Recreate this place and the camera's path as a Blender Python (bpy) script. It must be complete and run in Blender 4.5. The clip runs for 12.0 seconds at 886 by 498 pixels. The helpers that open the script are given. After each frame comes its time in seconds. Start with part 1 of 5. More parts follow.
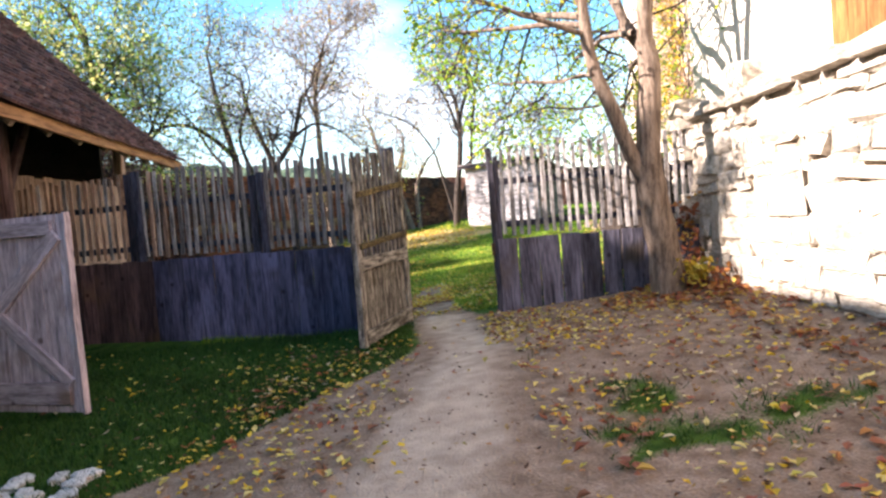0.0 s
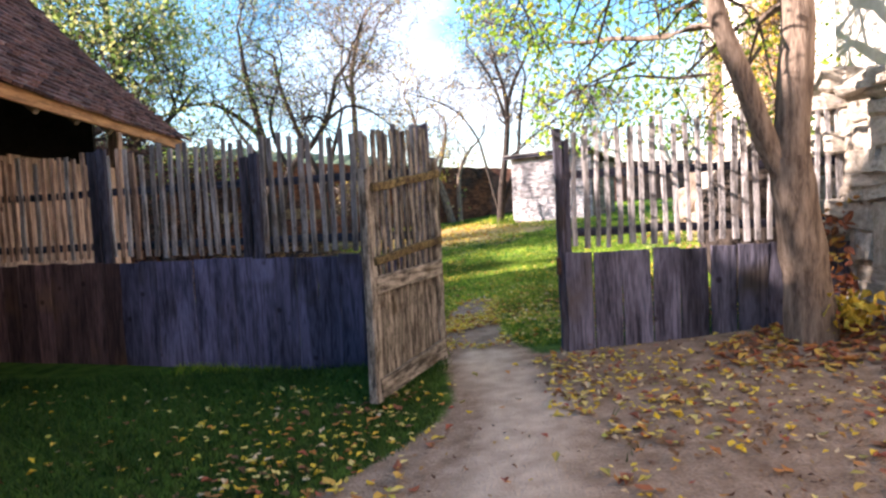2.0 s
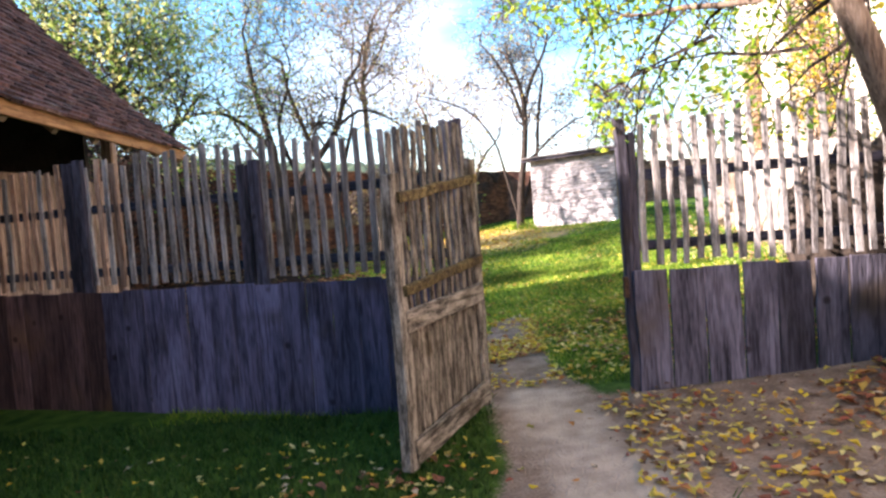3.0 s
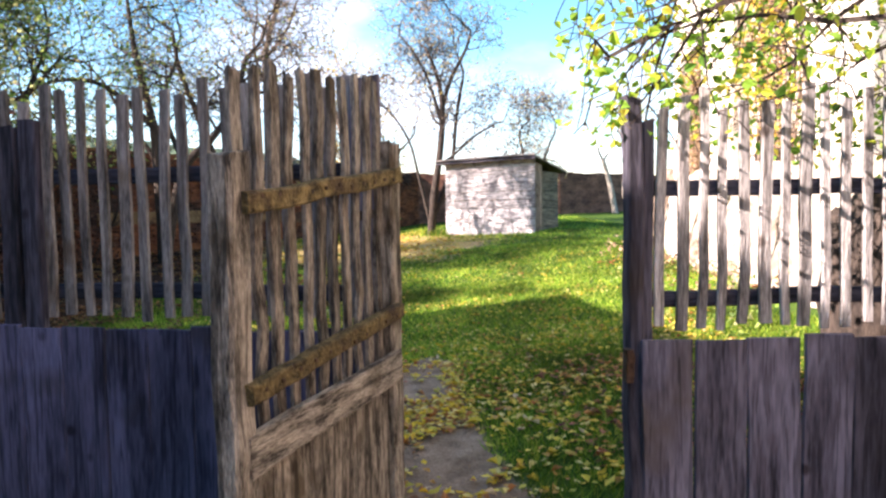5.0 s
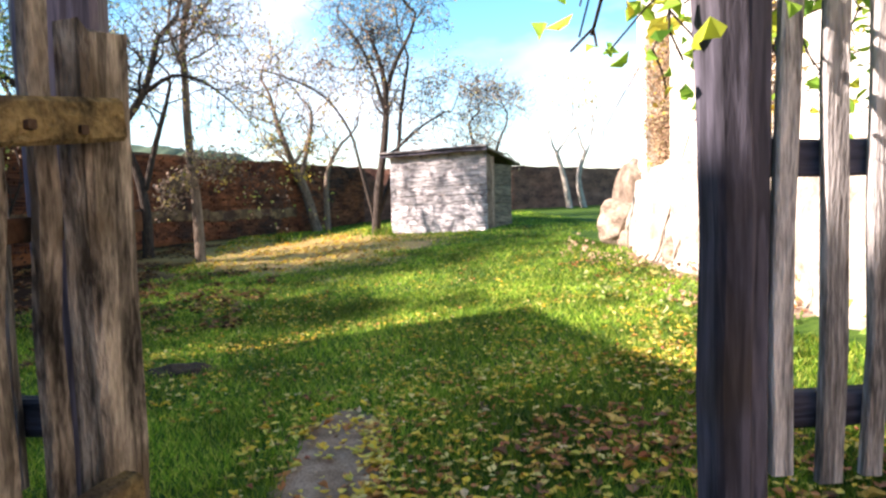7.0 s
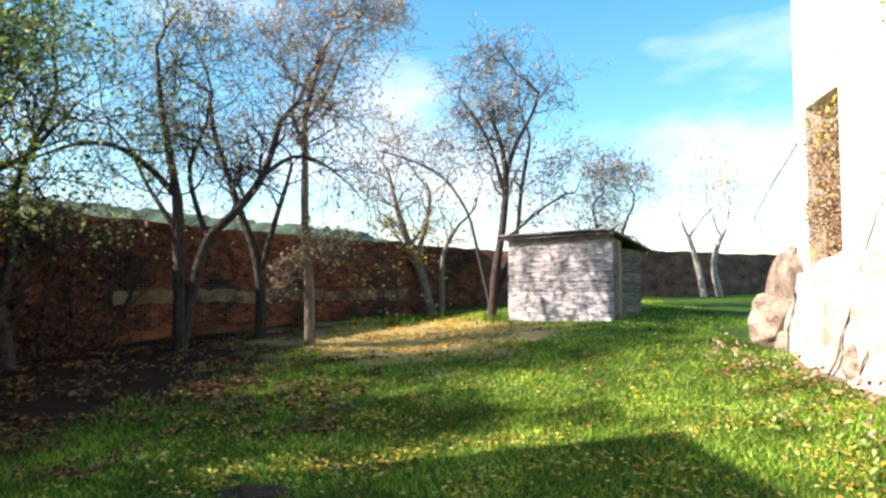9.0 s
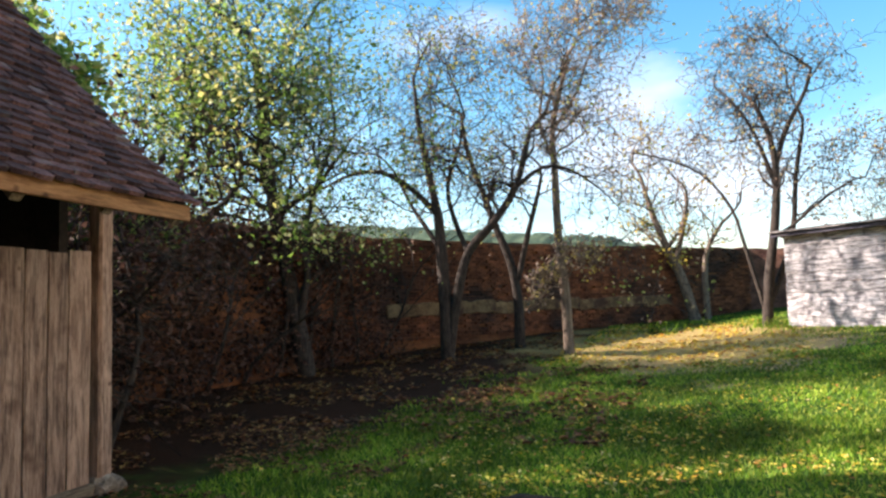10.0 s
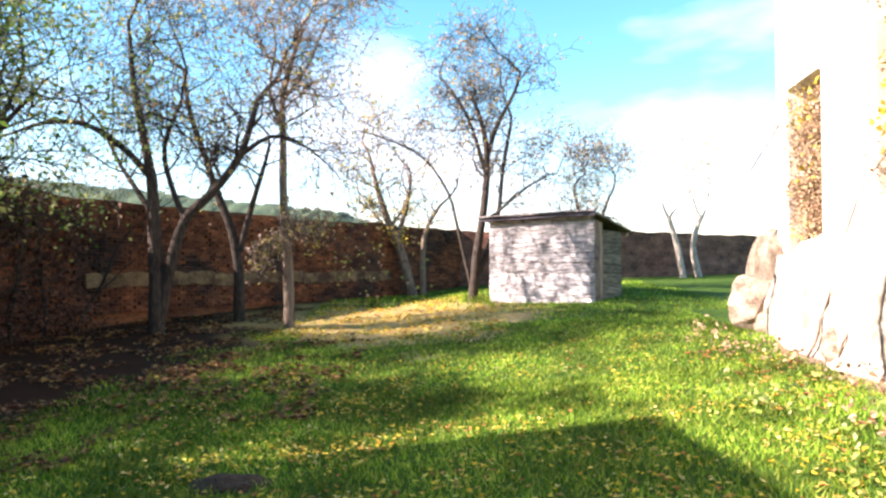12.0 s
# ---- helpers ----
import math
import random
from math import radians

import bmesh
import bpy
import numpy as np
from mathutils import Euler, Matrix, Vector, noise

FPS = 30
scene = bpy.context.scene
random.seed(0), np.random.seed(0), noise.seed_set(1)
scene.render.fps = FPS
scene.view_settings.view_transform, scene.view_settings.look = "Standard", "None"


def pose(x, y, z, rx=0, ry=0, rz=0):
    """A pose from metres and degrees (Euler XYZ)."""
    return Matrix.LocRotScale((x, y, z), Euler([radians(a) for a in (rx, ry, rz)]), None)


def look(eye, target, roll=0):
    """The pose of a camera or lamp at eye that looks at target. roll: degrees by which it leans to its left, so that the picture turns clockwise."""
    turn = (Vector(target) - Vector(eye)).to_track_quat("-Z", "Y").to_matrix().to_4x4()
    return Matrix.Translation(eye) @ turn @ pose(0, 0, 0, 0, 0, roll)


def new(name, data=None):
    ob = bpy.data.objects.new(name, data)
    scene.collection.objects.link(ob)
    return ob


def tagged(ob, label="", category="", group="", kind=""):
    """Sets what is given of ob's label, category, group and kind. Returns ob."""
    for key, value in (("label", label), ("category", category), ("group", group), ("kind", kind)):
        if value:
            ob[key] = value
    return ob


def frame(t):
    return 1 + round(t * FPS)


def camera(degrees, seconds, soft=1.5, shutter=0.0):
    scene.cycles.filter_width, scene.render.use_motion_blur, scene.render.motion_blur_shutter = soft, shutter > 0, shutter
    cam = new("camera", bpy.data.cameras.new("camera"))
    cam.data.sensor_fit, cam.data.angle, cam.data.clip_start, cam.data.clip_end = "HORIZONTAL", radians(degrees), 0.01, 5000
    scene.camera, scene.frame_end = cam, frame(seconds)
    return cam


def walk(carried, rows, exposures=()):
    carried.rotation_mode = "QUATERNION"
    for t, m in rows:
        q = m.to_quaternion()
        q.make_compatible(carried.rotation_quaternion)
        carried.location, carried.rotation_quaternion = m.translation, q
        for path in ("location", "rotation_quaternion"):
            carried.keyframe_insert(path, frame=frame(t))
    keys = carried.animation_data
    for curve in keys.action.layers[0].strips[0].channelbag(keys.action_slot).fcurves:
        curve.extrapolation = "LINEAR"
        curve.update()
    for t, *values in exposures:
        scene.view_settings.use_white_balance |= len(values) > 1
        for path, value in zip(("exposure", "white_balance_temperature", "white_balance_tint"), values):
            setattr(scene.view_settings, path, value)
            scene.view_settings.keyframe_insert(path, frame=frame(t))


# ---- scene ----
cam = camera(66.1, 12.0, soft=2.5)
METRES, EYE, TILT, LEAN, TURN = 8.3, 1.5, 0.0, 0.0, 0.0
ROWS = [
    (0.0, 0.0, 0.0, 0.0, -0.22, -2.75, 4.65),
    (0.5, 0.0121, 0.0628, -0.0029, 1.11, -1.49, 5.82),
    (1.0, 0.0058, 0.1183, 0.006, 6.6, -0.54, 3.84),
    (1.5, -0.0049, 0.1765, 0.0147, 2.82, -4.27, 2.02),
    (2.0, -0.006, 0.2381, 0.0121, 3.24, -3.31, 2.9),
    (2.5, -0.0207, 0.2993, 0.0153, 8.44, -3.7, 3.27),
    (3.0, -0.0346, 0.3583, 0.0196, 4.28, -2.81, 4.36),
    (5.0, -0.0471, 0.5811, 0.0296, -3.54, -3.07, 0.77),
    (5.5, -0.0478, 0.6272, 0.0318, -4.65, -3.5, 3.72),
    (6.0, -0.0507, 0.6740, 0.035, -7.26, -5.65, 0.98),
    (6.5, -0.0300, 0.7280, 0.0312, -8.35, -4.44, 1.68),
    (8.5, 0.0084, 0.9162, 0.0415, -1.26, 0.16, -0.47),
    (9.0, 0.0006, 0.9289, 0.0517, 2.27, 3.31, -0.11),
    (9.5, -0.0092, 0.9341, 0.0546, 13.69, 2.84, 1.52),
    (10.0, -0.0162, 0.9347, 0.0551, 23.14, 4.21, 1.64),
    (10.5, -0.0175, 0.9343, 0.057, 24.18, 4.04, -0.02),
    (11.0, -0.0184, 0.9366, 0.0563, 20.21, 2.7, -0.63),
    (11.5, -0.0132, 0.9387, 0.0568, 12.19, 2.23, -0.21),
    (12.0, 0.0006, 0.9455, 0.0564, 0.68, 1.65, -0.0),
]
walk(cam, [(t, pose(0, 0, EYE, TILT, LEAN, TURN) @ pose(METRES * x, METRES * y, METRES * z, 90 + pitch, roll, yaw)) for t, x, y, z, yaw, pitch, roll in ROWS],
     exposures=[(0.0, 2.22, 6700, 25), (1.0, 2.12, 6700, 27), (3.0, 2.3, 6750, 30), (6.5, 2.0, 6800, 28), (8.5, 1.85, 6650, 20), (9.5, 1.6, 6650, 20), (11.0, 1.98, 7000, 30), (12.0, 2.15, 6900, 28)])

# ---- world and sun ----
SUN_EL, SUN_AZ = 30.7, math.degrees(math.atan2(-0.976, -0.216))
world = bpy.data.worlds.new("world")
scene.world = world
world.use_nodes = True
wn, wl = world.node_tree.nodes, world.node_tree.links
bg = wn["Background"]
sky = wn.new("ShaderNodeTexSky")
sky.sky_type = "NISHITA"
sky.sun_disc = False
sky.sun_elevation, sky.sun_rotation = radians(SUN_EL), radians(SUN_AZ)
sky.air_density, sky.dust_density = 1.0, 0.7
wtc = wn.new("ShaderNodeTexCoord")
wmap = wn.new("ShaderNodeMapping")
wmap.inputs["Scale"].default_value = (1.2, 1.0, 3.2)
wno = wn.new("ShaderNodeTexNoise")
wno.inputs["Scale"].default_value, wno.inputs["Detail"].default_value = 1.6, 6
wra = wn.new("ShaderNodeValToRGB")
wra.color_ramp.elements[0].position, wra.color_ramp.elements[1].position = 0.57, 0.88
wmx = wn.new("ShaderNodeMix")
wmx.data_type = "RGBA"
wmx.inputs[7].default_value = (11.0, 11.2, 11.6, 1)
wl.new(wtc.outputs["Generated"], wmap.inputs["Vector"])
wl.new(wmap.outputs["Vector"], wno.inputs["Vector"])
wl.new(wno.outputs["Fac"], wra.inputs["Fac"])
wl.new(wra.outputs["Color"], wmx.inputs[0])
whs = wn.new("ShaderNodeHueSaturation")
whs.inputs["Hue"].default_value = 0.478
whs.inputs["Saturation"].default_value, whs.inputs["Value"].default_value = 1.4, 1.85
wl.new(sky.outputs["Color"], whs.inputs["Color"])
wl.new(whs.outputs["Color"], wmx.inputs[6])
wl.new(wmx.outputs[2], bg.inputs["Color"])
bg.inputs["Strength"].default_value = 0.052
sun_data = bpy.data.lights.new("sun", "SUN")
sun_data.energy, sun_data.angle, sun_data.color = 5.0, radians(0.53), (1.0, 0.93, 0.82)
sun = new("sun", sun_data)
sun.matrix_world = look((-100 * 0.976, -100 * 0.216, 100 * math.tan(radians(SUN_EL))), (0, 0, 0))


# ---- materials ----
def material(name, dark, light, scale=4.0, stretch=(1, 1, 1), rough=0.85, bump=0.3, fine=30.0, piece=0.25, stain=None, island=False, coord="Object", metal=0.0, cracks=0.0):
    """Two scales of noise between two colours, a piece-by-piece change of tone, and a fine relief."""
    m = bpy.data.materials.new(name)
    m.use_nodes = True
    n, l = m.node_tree.nodes, m.node_tree.links
    bsdf = n["Principled BSDF"]
    bsdf.inputs["Roughness"].default_value, bsdf.inputs["Metallic"].default_value = rough, metal
    bsdf.inputs["Specular IOR Level"].default_value = 0.25
    tc = n.new("ShaderNodeTexCoord")
    info = n.new("ShaderNodeObjectInfo")
    geo = n.new("ShaderNodeNewGeometry")
    rnd = geo.outputs["Random Per Island"] if island else info.outputs["Random"]
    mp = n.new("ShaderNodeMapping")
    mp.inputs["Scale"].default_value = stretch
    shift = n.new("ShaderNodeVectorMath")
    shift.operation = "MULTIPLY_ADD"
    l.new(rnd, shift.inputs[0])
    shift.inputs[1].default_value = (37.0, 51.0, 23.0)
    if coord == "Position":
        l.new(geo.outputs["Position"], shift.inputs[2])
        shift.inputs[1].default_value = (0, 0, 0)
    else:
        l.new(tc.outputs["Object"], shift.inputs[2])
    l.new(shift.outputs[0], mp.inputs["Vector"])
    a = n.new("ShaderNodeTexNoise")
    a.inputs["Scale"].default_value, a.inputs["Detail"].default_value = scale, 5
    b = n.new("ShaderNodeTexNoise")
    b.inputs["Scale"].default_value, b.inputs["Detail"].default_value = fine, 4
    l.new(mp.outputs[0], a.inputs["Vector"])
    l.new(mp.outputs[0], b.inputs["Vector"])
    mix = n.new("ShaderNodeMath")
    mix.operation = "MULTIPLY_ADD"
    l.new(b.outputs["Fac"], mix.inputs[0])
    mix.inputs[1].default_value = 0.6
    l.new(a.outputs["Fac"], mix.inputs[2])
    ramp = n.new("ShaderNodeValToRGB")
    ramp.color_ramp.elements[0].position, ramp.color_ramp.elements[1].position = 0.58, 1.02
    ramp.color_ramp.elements[0].color, ramp.color_ramp.elements[1].color = (*dark, 1), (*light, 1)
    l.new(mix.outputs[0], ramp.inputs["Fac"])
    col = ramp.outputs["Color"]
    if stain:
        c = n.new("ShaderNodeTexNoise")
        c.inputs["Scale"].default_value, c.inputs["Detail"].default_value = stain[1], 3
        l.new(shift.outputs[0], c.inputs["Vector"])
        r2 = n.new("ShaderNodeValToRGB")
        r2.color_ramp.elements[0].position, r2.color_ramp.elements[1].position = stain[2], stain[2] + 0.16
        l.new(c.outputs["Fac"], r2.inputs["Fac"])
        mx = n.new("ShaderNodeMix")
        mx.data_type = "RGBA"
        mx.inputs[7].default_value = (*stain[0], 1)
        l.new(r2.outputs["Color"], mx.inputs[0])
        l.new(col, mx.inputs[6])
        col = mx.outputs[2]
    if cracks:
        mc = n.new("ShaderNodeMapping")
        mc.inputs["Scale"].default_value = (45, 45, 2.4)
        l.new(shift.outputs[0], mc.inputs["Vector"])
        cr = n.new("ShaderNodeTexNoise")
        cr.inputs["Scale"].default_value, cr.inputs["Detail"].default_value, cr.inputs["Distortion"].default_value = 1.0, 4, 0.6
        l.new(mc.outputs[0], cr.inputs["Vector"])
        r3 = n.new("ShaderNodeValToRGB")
        r3.color_ramp.elements[0].position, r3.color_ramp.elements[1].position = 0.40, 0.47
        r3.color_ramp.elements[0].color = (1 - cracks, 1 - cracks, 1 - cracks, 1)
        l.new(cr.outputs["Fac"], r3.inputs["Fac"])
        kn = n.new("ShaderNodeTexVoronoi")
        kn.inputs["Scale"].default_value = 3.2
        l.new(shift.outputs[0], kn.inputs["Vector"])
        r4 = n.new("ShaderNodeValToRGB")
        r4.color_ramp.elements[0].position, r4.color_ramp.elements[1].position = 0.05, 0.11
        r4.color_ramp.elements[0].color = (0.35, 0.3, 0.28, 1)
        l.new(kn.outputs["Distance"], r4.inputs["Fac"])
        for out in (r3.outputs["Color"], r4.outputs["Color"]):
            mk = n.new("ShaderNodeMix")
            mk.data_type, mk.blend_type = "RGBA", "MULTIPLY"
            mk.inputs[0].default_value = 1.0
            l.new(col, mk.inputs[6])
            l.new(out, mk.inputs[7])
            col = mk.outputs[2]
    hsv = n.new("ShaderNodeHueSaturation")
    val = n.new("ShaderNodeMapRange")
    val.inputs["To Min"].default_value, val.inputs["To Max"].default_value = 1 - piece, 1 + piece
    l.new(rnd, val.inputs["Value"])
    l.new(val.outputs[0], hsv.inputs["Value"])
    l.new(col, hsv.inputs["Color"])
    l.new(hsv.outputs["Color"], bsdf.inputs["Base Color"])
    bp = n.new("ShaderNodeBump")
    bp.inputs["Strength"].default_value, bp.inputs["Distance"].default_value = bump, 0.02
    l.new(mix.outputs[0], bp.inputs["Height"])
    l.new(bp.outputs["Normal"], bsdf.inputs["Normal"])
    return m


def leaf_material(name, colours, glow=0.35, patches=0.0):
    """Thin leaves in several colours, leaf by leaf, that let some light through."""
    m = bpy.data.materials.new(name)
    m.use_nodes = True
    n, l = m.node_tree.nodes, m.node_tree.links
    bsdf = n["Principled BSDF"]
    bsdf.inputs["Roughness"].default_value = 0.6
    bsdf.inputs["Specular IOR Level"].default_value = 0.2
    geo = n.new("ShaderNodeNewGeometry")
    ramp = n.new("ShaderNodeValToRGB")
    ramp.color_ramp.interpolation = "CONSTANT"
    while len(ramp.color_ramp.elements) < len(colours):
        ramp.color_ramp.elements.new(0.5)
    for i, c in enumerate(colours):
        ramp.color_ramp.elements[i].position = i / len(colours)
        ramp.color_ramp.elements[i].color = (*c, 1)
    l.new(geo.outputs["Random Per Island"], ramp.inputs["Fac"])
    col = ramp.outputs["Color"]
    if patches:
        no = n.new("ShaderNodeTexNoise")
        no.inputs["Scale"].default_value, no.inputs["Detail"].default_value = 0.9, 4
        l.new(geo.outputs["Position"], no.inputs["Vector"])
        mr = n.new("ShaderNodeMapRange")
        mr.inputs["From Min"].default_value, mr.inputs["From Max"].default_value = 0.35, 0.65
        mr.inputs["To Min"].default_value, mr.inputs["To Max"].default_value = 1 - patches, 1 + patches
        l.new(no.outputs["Fac"], mr.inputs["Value"])
        hs = n.new("ShaderNodeHueSaturation")
        l.new(mr.outputs[0], hs.inputs["Value"])
        l.new(col, hs.inputs["Color"])
        col = hs.outputs["Color"]
    l.new(col, bsdf.inputs["Base Color"])
    tr = n.new("ShaderNodeBsdfTranslucent")
    l.new(col, tr.inputs["Color"])
    mx = n.new("ShaderNodeMixShader")
    mx.inputs[0].default_value = glow
    l.new(bsdf.outputs[0], mx.inputs[1])
    l.new(tr.outputs[0], mx.inputs[2])
    l.new(mx.outputs[0], n["Material Output"].inputs["Surface"])
    return m


GRAIN = (7, 7, 0.95)
M_GREY = material("weathered_wood", (0.075, 0.066, 0.062), (0.42, 0.38, 0.36), 3, GRAIN, 0.88, 0.9, 26, 0.3, ((0.16, 0.11, 0.07), 2.5, 0.6), cracks=0.45)
# weathered wood with the blue of skylit shade mixed into its colour
M_BLUE = material("shade_blue_weathered_wood", (0.036, 0.033, 0.046), (0.185, 0.172, 0.222), 1.4, GRAIN, 0.85, 0.5, 9, 0.42, ((0.09, 0.07, 0.06), 2.0, 0.55), cracks=0.45)
# deeper copy for the left fence: barn shade and sky blue in the colour
M_NAVY = material("barn_shade_weathered_wood", (0.030, 0.030, 0.054), (0.14, 0.138, 0.235), 1.4, GRAIN, 0.85, 0.5, 9, 0.38, ((0.05, 0.045, 0.06), 2.0, 0.58), cracks=0.5)
M_SLATE = material("black_weathered_wood", (0.016, 0.016, 0.022), (0.085, 0.082, 0.115), 2, GRAIN, 0.9, 0.6, 12, 0.3, cracks=0.5)
# lighter copy of the weathered wood, sunlight on the slats put into its colour
M_PALEGREY = material("sunlit_tone_wood", (0.12, 0.11, 0.105), (0.58, 0.545, 0.52), 3, GRAIN, 0.9, 0.9, 24, 0.28, ((0.16, 0.12, 0.09), 3.0, 0.6), cracks=0.5)
M_COBBLE = material("pale_paving_stone", (0.40, 0.38, 0.36), (0.78, 0.75, 0.72), 6, (1, 1, 1), 0.9, 0.6, 30, 0.2)
M_REDDISH = material("reddish_weathered_wood", (0.045, 0.026, 0.027), (0.165, 0.098, 0.095), 1.4, GRAIN, 0.85, 0.5, 9, 0.42, ((0.16, 0.09, 0.06), 1.6, 0.55), cracks=0.45)
M_BROWN = material("old_brown_wood", (0.07, 0.05, 0.035), (0.27, 0.20, 0.13), 3, GRAIN, 0.85, 0.5, 16, 0.3, cracks=0.35)
M_MOSSY = material("lichened_wood", (0.030, 0.027, 0.024), (0.345, 0.315, 0.27), 4, (7, 7, 1.7), 0.95, 1.0, 22, 0.3, ((0.085, 0.07, 0.05), 6.0, 0.55), cracks=0.6)
M_LICHEN = material("mossy_wood", (0.020, 0.016, 0.008), (0.215, 0.165, 0.075), 5, (4, 4, 4), 0.95, 1.0, 22, 0.2, ((0.05, 0.035, 0.025), 9.0, 0.55))
M_DOOR = material("silvered_wood", (0.24, 0.195, 0.215), (0.66, 0.555, 0.61), 3, GRAIN, 0.85, 0.4, 16, 0.15, ((0.28, 0.20, 0.18), 2.5, 0.6), cracks=0.18)
M_FRESH = material("sawn_timber", (0.21, 0.095, 0.04), (0.44, 0.23, 0.10), 2.5, GRAIN, 0.8, 0.3, 14, 0.18, cracks=0.35)
M_ORANGE = material("orange_stained_boards", (0.17, 0.055, 0.016), (0.36, 0.135, 0.045), 2.5, GRAIN, 0.8, 0.3, 14, 0.2, cracks=0.35)
M_LIGHT = material("pale_wood", (0.17, 0.095, 0.062), (0.44, 0.285, 0.20), 3, GRAIN, 0.8, 0.5, 16, 0.35, ((0.13, 0.07, 0.045), 3.0, 0.58), cracks=0.45)
M_SIDING = material("bleached_siding", (0.15, 0.138, 0.138), (0.67, 0.638, 0.63), 3, GRAIN, 0.85, 0.8, 12, 0.3, ((0.11, 0.10, 0.11), 3.0, 0.57), cracks=0.5)
M_TILE = material("shingle", (0.034, 0.015, 0.014), (0.155, 0.078, 0.066), 5, (1, 1, 1), 0.92, 0.5, 40, 0.6, ((0.22, 0.17, 0.15), 3.0, 0.6))
M_TILES = material("shingle_rest", (0.034, 0.015, 0.014), (0.155, 0.078, 0.066), 5, (1, 1, 1), 0.92, 0.5, 40, 0.6, ((0.22, 0.17, 0.15), 3.0, 0.6), island=True)
M_STONE = material("limestone", (0.27, 0.235, 0.185), (0.56, 0.50, 0.42), 5, (1, 1, 1), 0.9, 0.7, 26, 0.22, ((0.22, 0.19, 0.15), 3.0, 0.62))
M_MORTAR = material("mortar", (0.17, 0.14, 0.105), (0.38, 0.32, 0.25), 4, (1, 1, 1), 0.95, 0.8, 30, 0.0)
M_PLASTER = material("old_lime_plaster", (0.50, 0.46, 0.385), (0.72, 0.68, 0.60), 1.2, (1, 1, 1), 0.9, 0.4, 18, 0.0, ((0.50, 0.44, 0.33), 0.9, 0.6), coord="Position")
M_BAND = material("crumbling_plaster", (0.09, 0.055, 0.03), (0.29, 0.195, 0.10), 2.5, (1, 1, 1), 0.95, 0.9, 20, 0.1, ((0.07, 0.038, 0.026), 2.2, 0.5))
M_BRICK = material("brick", (0.060, 0.022, 0.014), (0.235, 0.085, 0.038), 3, (1, 1, 1), 0.9, 0.6, 24, 0.45, ((0.045, 0.026, 0.020), 0.7, 0.49), island=True, coord="Position")
M_BRICKS = material("brick_wall", (0.065, 0.024, 0.015), (0.26, 0.10, 0.042), 0.8, (1, 1, 3.0), 0.95, 0.9, 5, 0.0, ((0.07, 0.045, 0.035), 0.6, 0.52), coord="Position")
M_ROCK = material("rock_face", (0.20, 0.165, 0.125), (0.54, 0.48, 0.40), 2.2, (1, 1, 1.6), 0.95, 1.0, 12, 0.0, ((0.20, 0.16, 0.12), 1.6, 0.58), coord="Position")
M_BOULDER = material("brown_rock", (0.09, 0.065, 0.045), (0.34, 0.265, 0.20), 2.5, (1, 1, 1.6), 0.95, 1.0, 12, 0.15, ((0.45, 0.38, 0.30), 2.2, 0.6))
M_RUBBLE = material("rubble_wall", (0.06, 0.028, 0.022), (0.26, 0.125, 0.085), 1.5, (1, 1, 2.0), 0.95, 0.9, 9, 0.0, coord="Position")
M_BARK = material("bark", (0.075, 0.052, 0.038), (0.29, 0.22, 0.165), 5, (5, 5, 0.7), 0.9, 0.9, 22, 0.0, ((0.36, 0.29, 0.23), 2.0, 0.64))
M_DARKBARK = material("dark_bark", (0.018, 0.014, 0.012), (0.078, 0.060, 0.048), 5, (4, 4, 1), 0.9, 0.8, 22, 0.0)
M_PALEBARK = material("pale_bark", (0.20, 0.17, 0.14), (0.46, 0.41, 0.35), 5, (4, 4, 1), 0.9, 0.8, 22, 0.0)
M_IRON = material("rusty_iron", (0.03, 0.02, 0.015), (0.10, 0.06, 0.04), 20, (1, 1, 1), 0.6, 0.3, 60, 0.1, metal=0.6)
# darkness of the barn's inside, given as a near-black colour
M_DARK = material("unlit_barn_interior", (0.02, 0.016, 0.012), (0.05, 0.04, 0.03), 3, (1, 1, 1), 0.95, 0.3, 20, 0.0)
M_SOIL = material("fresh_earth", (0.02, 0.014, 0.01), (0.08, 0.055, 0.038), 8, (1, 1, 1), 1.0, 1.0, 40, 0.0)
M_HILL = material("far_forest", (0.022, 0.048, 0.03), (0.075, 0.11, 0.06), 0.05, (1, 1, 1), 1.0, 0.0, 0.4, 0.0, coord="Position")
M_LEAF_GREEN = leaf_material("green_leaves", [(0.22, 0.36, 0.06), (0.36, 0.45, 0.12), (0.54, 0.54, 0.25), (0.17, 0.27, 0.06), (0.10, 0.17, 0.04), (0.48, 0.45, 0.14)], 0.5)
M_LEAF_TURNING = leaf_material("turning_leaves", [(0.32, 0.50, 0.05), (0.48, 0.55, 0.06), (0.22, 0.42, 0.05), (0.66, 0.60, 0.08), (0.12, 0.28, 0.04), (0.28, 0.46, 0.06)], 0.6)
M_LEAF_MIX = leaf_material("autumn_leaves", [(0.26, 0.30, 0.08), (0.40, 0.38, 0.10), (0.42, 0.30, 0.17), (0.52, 0.44, 0.16), (0.18, 0.24, 0.06), (0.36, 0.24, 0.18)], 0.5)
M_LEAF_PALE = leaf_material("dry_leaves", [(0.46, 0.34, 0.27), (0.40, 0.27, 0.20), (0.52, 0.40, 0.22), (0.56, 0.45, 0.14), (0.36, 0.28, 0.18)], 0.5)
M_LEAF_YELLOW = leaf_material("yellow_leaves", [(0.60, 0.42, 0.05), (0.52, 0.38, 0.06), (0.66, 0.50, 0.08), (0.40, 0.34, 0.06)], 0.4)
